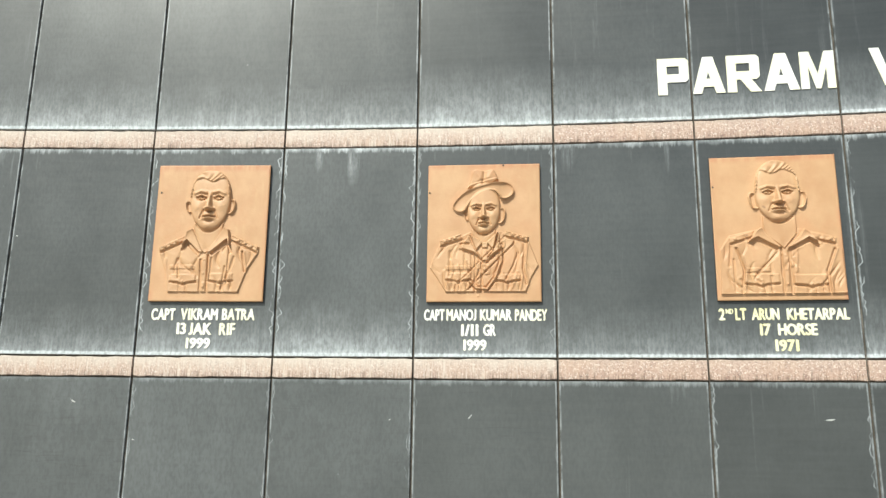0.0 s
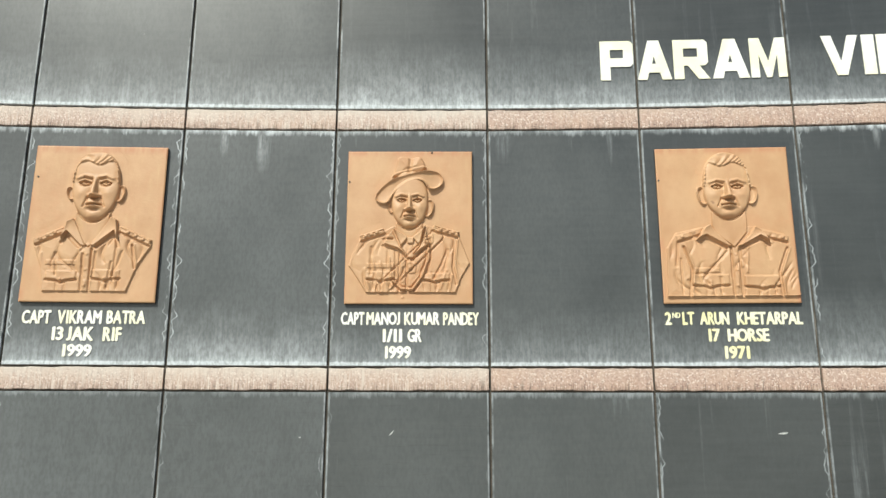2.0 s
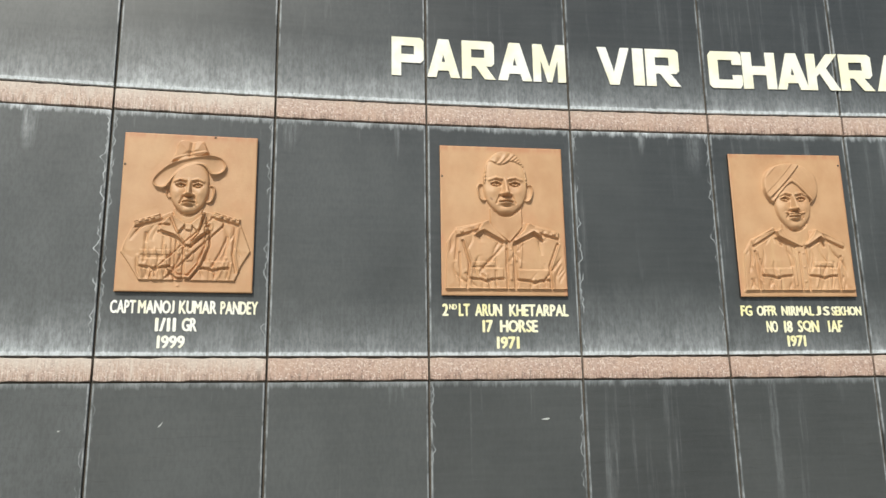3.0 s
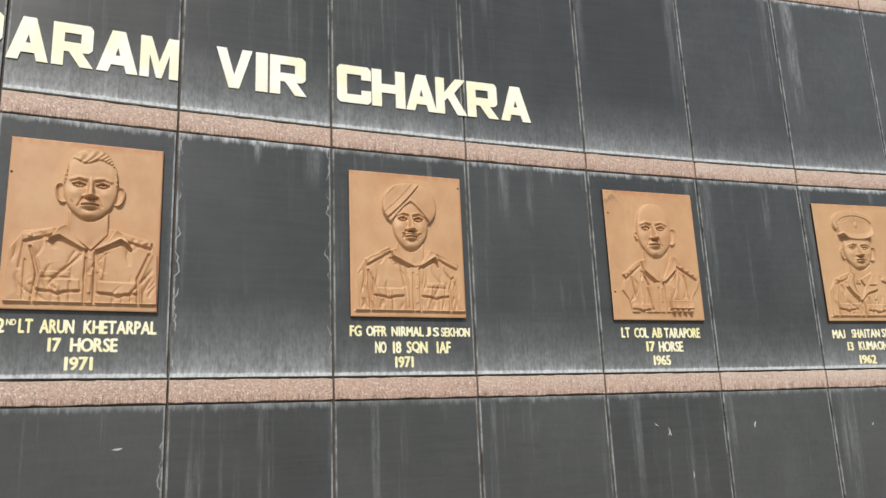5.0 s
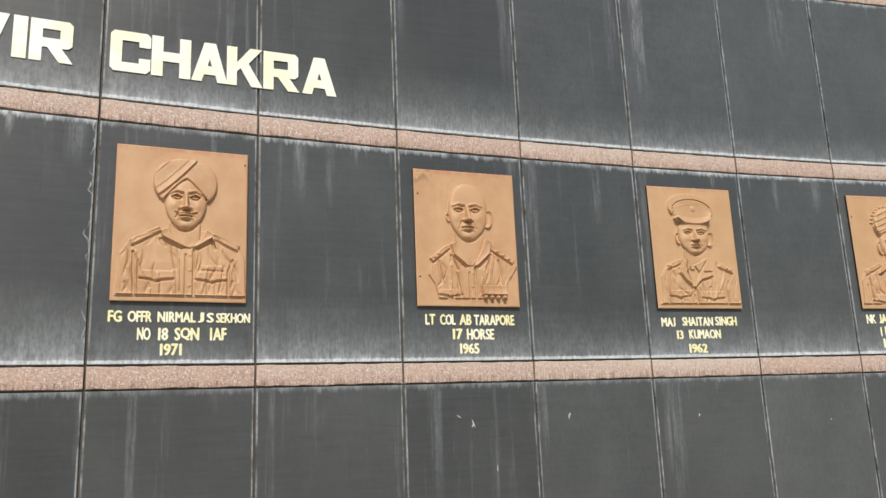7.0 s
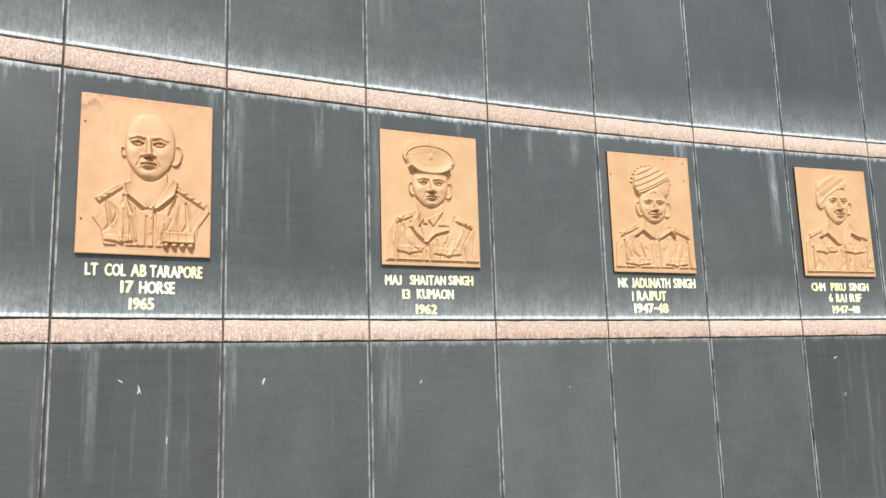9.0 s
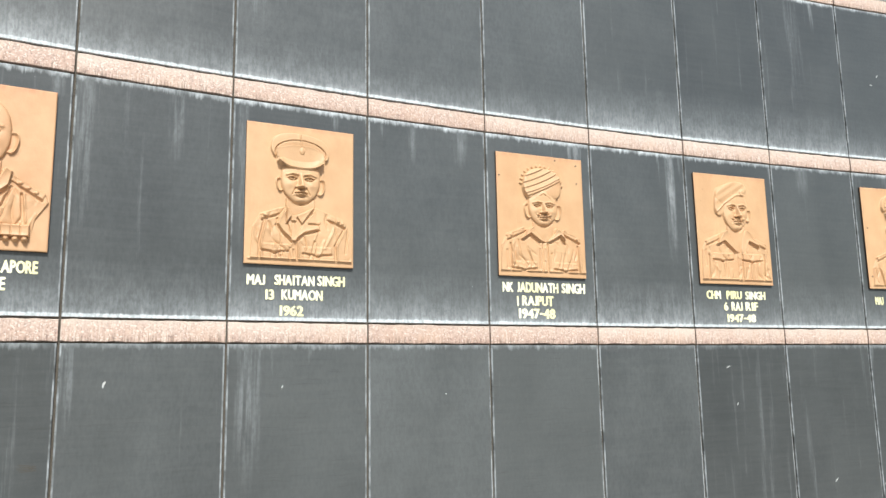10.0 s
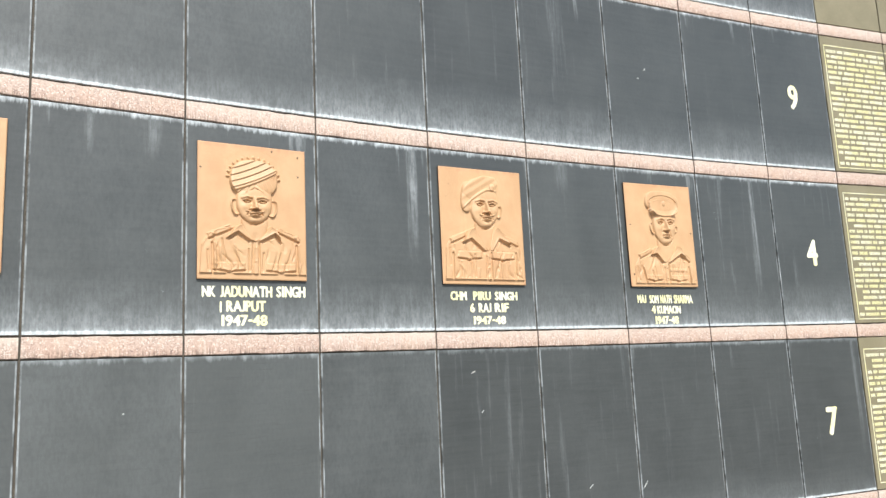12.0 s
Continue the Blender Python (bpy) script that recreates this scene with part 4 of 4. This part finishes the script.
inscription(6, [
    ("FG", 0.110, 0.191, 2.017, 2.071),
    ("OFFR", 0.222, 0.363, 2.018, 2.070),
    ("NIRMAL", 0.395, 0.624, 2.018, 2.068),
    ("J", 0.634, 0.676, 2.018, 2.067),
    ("S", 0.689, 0.735, 2.018, 2.066),
    ("SEKHON", 0.748, 0.962, 2.018, 2.065),
    ("NO", 0.280, 0.359, 1.934, 1.993),
    ("18", 0.396, 0.462, 1.933, 1.993),
    ("SQN", 0.498, 0.648, 1.933, 1.994),
    ("IAF", 0.707, 0.815, 1.933, 1.994),
    ("1971", 0.409, 0.552, 1.863, 1.919),
], CREAM_PAINT, "three lines of painted pale capitals under a relief plaque")
inscription(8, [
    ("LT", 0.174, 0.248, 2.016, 2.074),
    ("COL", 0.284, 0.405, 2.015, 2.073),
    ("AB", 0.432, 0.526, 2.015, 2.073),
    ("TARAPORE", 0.544, 0.864, 2.014, 2.072),
    ("17", 0.369, 0.453, 1.938, 1.996),
    ("HORSE", 0.484, 0.698, 1.936, 1.995),
    ("1965", 0.421, 0.577, 1.861, 1.917),
], CREAM_PAINT, "three lines of painted pale capitals under a relief plaque")
inscription(10, [
    ("MAJ", 0.123, 0.250, 2.007, 2.061),
    ("SHAITAN", 0.313, 0.599, 2.010, 2.064),
    ("SINGH", 0.619, 0.823, 2.012, 2.067),
    ("13", 0.246, 0.314, 1.932, 1.986),
    ("KUMAON", 0.364, 0.659, 1.934, 1.989),
    ("1962", 0.346, 0.522, 1.851, 1.905),
], CREAM_PAINT, "three lines of painted pale capitals under a relief plaque")
inscription(12, [
    ("NK", 0.122, 0.218, 2.019, 2.078),
    ("JADUNATH", 0.252, 0.634, 2.019, 2.080),
    ("SINGH", 0.665, 0.891, 2.020, 2.082),
    ("1", 0.243, 0.267, 1.936, 1.996),
    ("RAJPUT", 0.294, 0.585, 1.940, 2.000),
    ("1947-48", 0.253, 0.597, 1.863, 1.923),
], CREAM_PAINT, "three lines of painted pale capitals under a relief plaque")
inscription(14, [
    ("CHM", 0.151, 0.307, 2.013, 2.069),
    ("PIRU", 0.369, 0.542, 2.014, 2.070),
    ("SINGH", 0.581, 0.811, 2.014, 2.070),
    ("6", 0.334, 0.379, 1.936, 1.995),
    ("RAJ", 0.416, 0.541, 1.936, 1.996),
    ("RIF", 0.574, 0.717, 1.938, 1.996),
    ("1947-48", 0.355, 0.681, 1.860, 1.914),
], CREAM_PAINT, "three lines of painted pale capitals under a relief plaque")
inscription(16, [
    ("MAJ", 0.141, 0.242, 1.997, 2.055),
    ("SOM", 0.282, 0.391, 1.994, 2.055),
    ("NATH", 0.412, 0.550, 1.994, 2.056),
    ("SHARMA", 0.576, 0.810, 1.994, 2.056),
    ("4", 0.296, 0.346, 1.922, 1.980),
    ("KUMAON", 0.364, 0.650, 1.920, 1.978),
    ("1947-48", 0.328, 0.614, 1.846, 1.903),
], CREAM_PAINT, "three lines of painted pale capitals under a relief plaque")



# ---------------------------------------------------------------- heading of blocky capitals
def letter_bm(shape, wide, tall, thick=0.004):
    """A capital from outlines in a unit box (holes are inner outlines), filled and given depth."""
    cu = bpy.data.curves.new("letter", "CURVE")
    cu.dimensions, cu.fill_mode = "2D", "BOTH"
    for loop in shape:
        sp = cu.splines.new("POLY")
        sp.points.add(len(loop) - 1)
        for p, (x, y) in zip(sp.points, loop):
            p.co = (x * wide, y * tall, 0, 1)
        sp.use_cyclic_u = True
    tmp = bpy.data.objects.new("letter", cu)
    scene.collection.objects.link(tmp)
    me = bpy.data.meshes.new_from_object(tmp.evaluated_get(bpy.context.evaluated_depsgraph_get()))
    bpy.data.objects.remove(tmp)
    bm = bmesh.new()
    bm.from_mesh(me)
    bpy.data.meshes.remove(me)
    bmesh.ops.remove_doubles(bm, verts=bm.verts, dist=1e-5)
    for v in bm.verts:
        v.co = Vector((v.co.x, 0, v.co.y))
    out = bmesh.ops.extrude_face_region(bm, geom=list(bm.faces))
    for g in out["geom"]:
        if isinstance(g, bmesh.types.BMVert):
            g.co.y -= thick
    bmesh.ops.recalc_face_normals(bm, faces=bm.faces)
    return bm


CAPITALS = {}
CAPITALS["P"] = [[(0, 0), (0.30, 0), (0.30, 0.34), (0.90, 0.34), (1, 0.42), (1, 0.92), (0.90, 1), (0, 1)], [(0.30, 0.56), (0.30, 0.78), (0.70, 0.78), (0.70, 0.56)]]
CAPITALS["A"] = [[(0, 0), (0.28, 0), (0.34, 0.18), (0.66, 0.18), (0.72, 0), (1, 0), (0.66, 1), (0.34, 1)], [(0.44, 0.40), (0.50, 0.60), (0.56, 0.40)]]
CAPITALS["R"] = [[(0, 0), (0.28, 0), (0.28, 0.34), (0.40, 0.34), (0.68, 0), (1, 0), (0.72, 0.34), (0.88, 0.34), (0.97, 0.42), (0.97, 0.92), (0.88, 1), (0, 1)], [(0.28, 0.56), (0.28, 0.78), (0.68, 0.78), (0.68, 0.56)]]
CAPITALS["M"] = [[(0, 0), (0.24, 0), (0.24, 0.58), (0.43, 0), (0.57, 0), (0.76, 0.58), (0.76, 0), (1, 0), (1, 1), (0.72, 1), (0.5, 0.40), (0.28, 1), (0, 1)]]
CAPITALS["V"] = [[(0.36, 0), (0.64, 0), (1, 1), (0.72, 1), (0.50, 0.34), (0.28, 1), (0, 1)]]
CAPITALS["I"] = [[(0, 0), (1, 0), (1, 1), (0, 1)]]
CAPITALS["C"] = [[(0.09, 0), (0.91, 0), (1, 0.09), (1, 0.36), (0.71, 0.36), (0.71, 0.23), (0.29, 0.23), (0.29, 0.77), (0.71, 0.77), (0.71, 0.64), (1, 0.64), (1, 0.91), (0.91, 1), (0.09, 1), (0, 0.91), (0, 0.09)]]
CAPITALS["H"] = [[(0, 0), (0.29, 0), (0.29, 0.38), (0.71, 0.38), (0.71, 0), (1, 0), (1, 1), (0.71, 1), (0.71, 0.62), (0.29, 0.62), (0.29, 1), (0, 1)]]
CAPITALS["K"] = [[(0, 0), (0.28, 0), (0.28, 0.36), (0.38, 0.46), (0.68, 0), (1, 0), (0.60, 0.60), (0.98, 1), (0.64, 1), (0.28, 0.60), (0.28, 1), (0, 1)]]


def heading(letters, z0, z1):
    base = new("painted_heading")
    base.matrix_basis = on_arc(5.6, 0.0, z0, flat=False)
    tagged(base, "heading of large cream-white block capitals across granite slabs", "heading")
    back_to = base.matrix_basis.inverted()
    for k, (ch, a, b) in enumerate(letters):
        paint = IVORY_PAINT if k == 2 or k > 7 else WHITE_PAINT
        me = mesh_from(letter_bm(CAPITALS[ch], (b - a) * WIDE, z1 - z0), "letter", paint)
        m = on_arc((a + b) / 2, 0.0005, z0, flat=False) @ Matrix.Translation((-(b - a) * WIDE / 2, 0, 0))
        child("letter", me, base, back_to @ m)


heading([
    ("P", 3.764, 3.984),
    ("A", 4.008, 4.235),
    ("R", 4.251, 4.485),
    ("A", 4.503, 4.744),
    ("M", 4.754, 4.987),
    ("V", 5.222, 5.458),
    ("I", 5.481, 5.561),
    ("R", 5.576, 5.828),
    ("C", 6.042, 6.290),
    ("H", 6.296, 6.545),
    ("A", 6.551, 6.788),
    ("K", 6.782, 7.026),
    ("R", 7.031, 7.283),
    ("A", 7.304, 7.551),
], 3.246, 3.459)


# ---------------------------------------------------------------- column numbers and the inscribed slabs
for words, z0, z1 in (("9", 3.600, 3.815), ("4", 2.290, 2.505), ("7", 0.962, 1.178)):
    w = 0.105 if words == "9" else 0.115
    ob = new("painted_number", text_mesh(words, w, z1 - z0, CREAM_PAINT, 0.003, 0.055))
    ob.matrix_basis = on_arc(18.49, 0.0005, z0) @ Matrix.Translation((-w / 2, 0, 0))
    tagged(ob, "large painted cream number on a dark granite slab", "number", "painted numbers beside the inscribed slabs")


def bars_bm(spans, z0, tall, deep=0.0025):
    bm = bmesh.new()
    for a, b in spans:
        vs = [bm.verts.new((x, y, z)) for y in (0.0, -deep) for x, z in ((a, z0), (b, z0), (b, z0 + tall), (a, z0 + tall))]
        for f in ((4, 5, 6, 7), (0, 1, 5, 4), (1, 2, 6, 5), (2, 3, 7, 6), (3, 0, 4, 7)):
            bm.faces.new([vs[i] for i in f])
    bmesh.ops.recalc_face_normals(bm, faces=bm.faces)
    return bm


def inscribed(col, z0, z1, first, last, seed):
    """Unreadable dense lettering on a slab: lines of small bars within a thin border."""
    rng = random.Random(seed)
    base = new("slab_lettering")
    base.matrix_basis = on_arc(col + 0.5, 0.001, z0)
    tagged(base, "dense unreadable cream lettering in a thin border on olive granite", "lettering", "lettering of the inscribed slabs")
    left, right = (-0.335 if first else -0.372), (0.335 if last else 0.372)
    high = z1 - z0
    edges = [("border", [(left, right)], high - 0.006, 0.006), ("border", [(left, right)], 0.004, 0.006)]
    if first:
        edges.append(("border", [(left, left + 0.006)], 0.014, high - 0.024))
    if last:
        edges.append(("border", [(right - 0.006, right)], 0.014, high - 0.024))
    for name, spans, zb, tall in edges:
        child(name, mesh_from(bars_bm(spans, zb, tall), name, CREAM_PAINT), base, Matrix.Identity(4))
    count = 22
    pitch = (high - 0.05) / count
    for k in range(count):
        zb = high - 0.03 - pitch * (k + 1) + 0.012
        x, spans = left + 0.022 + (0.06 if rng.random() < 0.15 and first else 0), []
        end = right - 0.012
        while x < end - 0.02:
            for _ in range(rng.randint(3, 14)):
                w = rng.choice((0.004, 0.006, 0.007, 0.009))
                if x + w > end:
                    break
                spans.append((x, x + w))
                x += w + 0.0052
            x += 0.015
        child("text_line", mesh_from(bars_bm(spans, zb, pitch * 0.54), "text_line", CREAM_PAINT), base, Matrix.Identity(4))


for col in (19, 20, 21):
    for k, (z0, z1) in enumerate(((0.56, 1.615), (1.85, 2.915), (3.125, 4.225))):
        inscribed(col, z0, z1, col == 19, col == 21, 100 + col * 7 + k)

MARKS = (  # droppings and paint splashes: joints along the wall, height, length, slope
    (-0.399, 1.580, 0.030, -30),
    (4.734, 1.527, 0.041, 10),
    (0.050, 1.386, 0.015, 0),
    (-0.958, 2.474, 0.016, 0),
    (4.751, 1.526, 0.033, 15),
    (9.264, 1.517, 0.038, 80),
    (10.382, 1.492, 0.025, 60),
    (8.499, 1.489, 0.031, 75),
    (8.671, 1.261, 0.041, 88),
    (9.270, 1.525, 0.026, 70),
    (8.398, 1.537, 0.031, -35),
    (14.336, 1.565, 0.045, 20),
    (15.458, 0.794, 0.054, 40),
    (16.476, 3.771, 0.033, 60),
    (14.408, 1.324, 0.029, 50),
    (16.055, 0.761, 0.067, 50),
    (8.506, 1.497, 0.051, -70),
    (9.260, 1.514, 0.031, 85),
    (2.398, 1.522, 0.035, 50),
    (1.846, 1.503, 0.012, 0),
    (16.382, 3.694, 0.029, 0),
    (11.616, 1.434, 0.015, 0),
)
for s, z, long, slope in MARKS:
    bm = bmesh.new()
    bmesh.ops.create_circle(bm, cap_ends=True, segments=9, radius=1.0)
    for v in bm.verts:
        f = 1 + 0.3 * math.sin(v.co.x * 9 + s * 5)
        v.co = Vector((v.co.x * long * 0.4 * f, -0.0012, v.co.y * 0.0028 * f))
    for g in bmesh.ops.extrude_face_region(bm, geom=list(bm.faces))["geom"]:
        if isinstance(g, bmesh.types.BMVert):
            g.co.y += 0.0022
    bmesh.ops.recalc_face_normals(bm, faces=bm.faces)
    child("splash_mark", mesh_from(bm, "splash_mark", LIME), wall, on_arc(s, 0.0005, z) @ Matrix.Rotation(radians(-slope), 4, "Y"))
SCUFFS = ((8.878, 1.162),)
for s, z in SCUFFS:
    for k in range(5):
        me = mesh_from(box_bm(-0.03 - 0.006 * (k % 3), 0.035 - 0.01 * (k % 2), -0.0012, 0.001, 0, 0.0022), "scuff_mark", MORTAR)
        child("scuff_mark", me, wall, on_arc(s, 0.0005, z - 0.012 + 0.006 * k) @ Matrix.Rotation(radians(-4 + 3 * k), 4, "Y"))


# ---------------------------------------------------------------- slabs and string courses of the wall
RUNS = {  # marked lime runs: (row, column): place along the slab, width, length
    (2, 1): (-0.175, 0.030, 0.20), (2, 17): (0.17, 0.030, 1.15), (2, 13): (0.25, 0.050, 0.95), (3, 10): (-0.25, 0.070, 1.20),
    (2, 7): (0.00, 0.035, 0.5), (2, 9): (0.10, 0.06, 0.55), (2, 8): (0.30, 0.05, 0.20), (1, 6): (-0.17, 0.030, 0.9), (1, 10): (-0.26, 0.10, 1.0),
    (2, 11): (-0.1, 0.04, 0.4), (1, 18): (0.30, 0.035, 1.15), (3, 8): (-0.33, 0.035, 0.9), (2, 10): (-0.31, 0.05, 1.15), (1, 9): (-0.33, 0.05, 0.6),
}
SIDE_RUNS = {  # a second run on the same slab
    (2, 9): (-0.32, 0.06, 1.10), (2, 7): (-0.16, 0.05, 0.45), (3, 9): (0.30, 0.06, 1.2), (2, 11): (0.20, 0.08, 0.35), (2, 1): (0.02, 0.05, 0.30),
    (1, 8): (-0.20, 0.05, 0.8), (3, 8): (0.32, 0.06, 1.2), (2, 5): (0.28, 0.07, 0.30), (2, 3): (-0.30, 0.06, 0.25),
    (3, 11): (0.1, 0.12, 0.8), (2, 15): (-0.1, 0.08, 0.3), (3, 7): (-0.2, 0.06, 0.6)}
TIDES = {(2, 0): 1.8, (2, 1): 1.6, (2, 2): 1.2, (1, 4): 1.2, (2, 5): 1.3, (1, 0): 1.1, (1, 1): 1.1}  # slabs with broad tide lines beside their joints
rng = random.Random(5)
shared = {}


def slab_mesh(tall, mat):
    key = (round(tall, 4), mat.name)
    if key not in shared:
        shared[key] = mesh_from(box_bm(-WIDE / 2 + 0.0065, WIDE / 2 - 0.0065, 0.0, 0.026, 0.0025, tall - 0.0025, 0.0018), "panel", mat)
    return shared[key]


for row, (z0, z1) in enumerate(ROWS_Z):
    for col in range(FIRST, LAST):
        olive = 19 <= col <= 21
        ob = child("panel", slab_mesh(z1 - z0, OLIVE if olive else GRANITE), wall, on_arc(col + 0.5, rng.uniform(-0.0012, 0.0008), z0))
        ob["tall"] = z1 - z0
        ob["lime"] = (0.45 if row < 2 else 1.2 if col < 6 or col > 9 else 1.0) * rng.uniform(0.6, 1.2)
        # pale tint by column where the wall gleams, painted in with random strength
        ob["painted_sheen"] = (0.075 if col < 2 else 0.036 if col < 4 else 0.020 if col < 9 else 0.046 if col < 14 else 0.020) * rng.uniform(0.6, 1.3)
        # tone by column, brightness of reflections in the lower rows painted in, random share
        ob["tone_shift"] = (-0.30 if 4 <= col <= 9 else 0.05) + (0.30 if row < 2 and col < 13 else -0.25 if row < 2 else 0.0) + rng.uniform(-0.15, 0.15)
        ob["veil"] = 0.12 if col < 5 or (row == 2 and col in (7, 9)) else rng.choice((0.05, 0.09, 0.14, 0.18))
        ob["sawn"] = (0.30 if row < 2 else 0.12) * rng.uniform(0.3, 1.2)
        ob["reach"] = 1.0 if col < 4 else 0.8 if col < 10 else 0.62
        ob["side"] = TIDES.get((row, col), (1.0 if row < 3 else 0.55) * rng.uniform(0.4, 0.9))
        rx, rw, rl = RUNS.get((row, col), (0.0, 0.0, 0.0))
        ob["run_white"] = 0.50 if (row, col) in ((2, 17), (2, 13), (3, 10), (2, 1)) else 0.21
        ob["run_x"], ob["run_wide"], ob["run_long"] = rx, rw, rl
        ob["side_run_x"], ob["side_run_wide"], ob["side_run_long"] = SIDE_RUNS.get((row, col), (0.0, 0.0, 0.0))


def band_bm(seed):
    """A string-course stone with uneven, chipped arrises."""
    g = random.Random(seed)
    bm = bmesh.new()
    n = 16
    loops = []
    for k in range(n + 1):
        x = (k / n - 0.5) * (WIDE - 0.012)
        lo, hi = 0.005 + g.uniform(-0.003, 0.004), BAND_H - 0.008 + g.uniform(-0.003, 0.002)
        ring = ((0.026, 0.004), (0.001, lo), (-0.003, lo + 0.003), (-0.003 + g.uniform(-0.0006, 0.0006), BAND_H / 2), (-0.003, hi - 0.003), (0.001, hi), (0.026, BAND_H - 0.008))
        loops.append([bm.verts.new((x, y, z)) for y, z in ring])
    for a, b in zip(loops, loops[1:]):
        for k in range(6):
            bm.faces.new((a[k], b[k], b[k + 1], a[k + 1]))
    bm.faces.new(loops[0])
    bm.faces.new(loops[-1][::-1])
    bmesh.ops.recalc_face_normals(bm, faces=bm.faces)
    return bm


band_meshes = [mesh_from(band_bm(70 + k), "band_stone", PINK) for k in range(5)]
for z in BANDS:
    for col in range(FIRST, LAST):
        ob = child("band_stone", rng.choice(band_meshes), wall, on_arc(col + 0.5, rng.uniform(-0.001, 0.001), z))
        ob["lime"] = (1.1 if col < 3 else 0.55 if col < 9 else 0.8) * rng.uniform(0.6, 1.2)
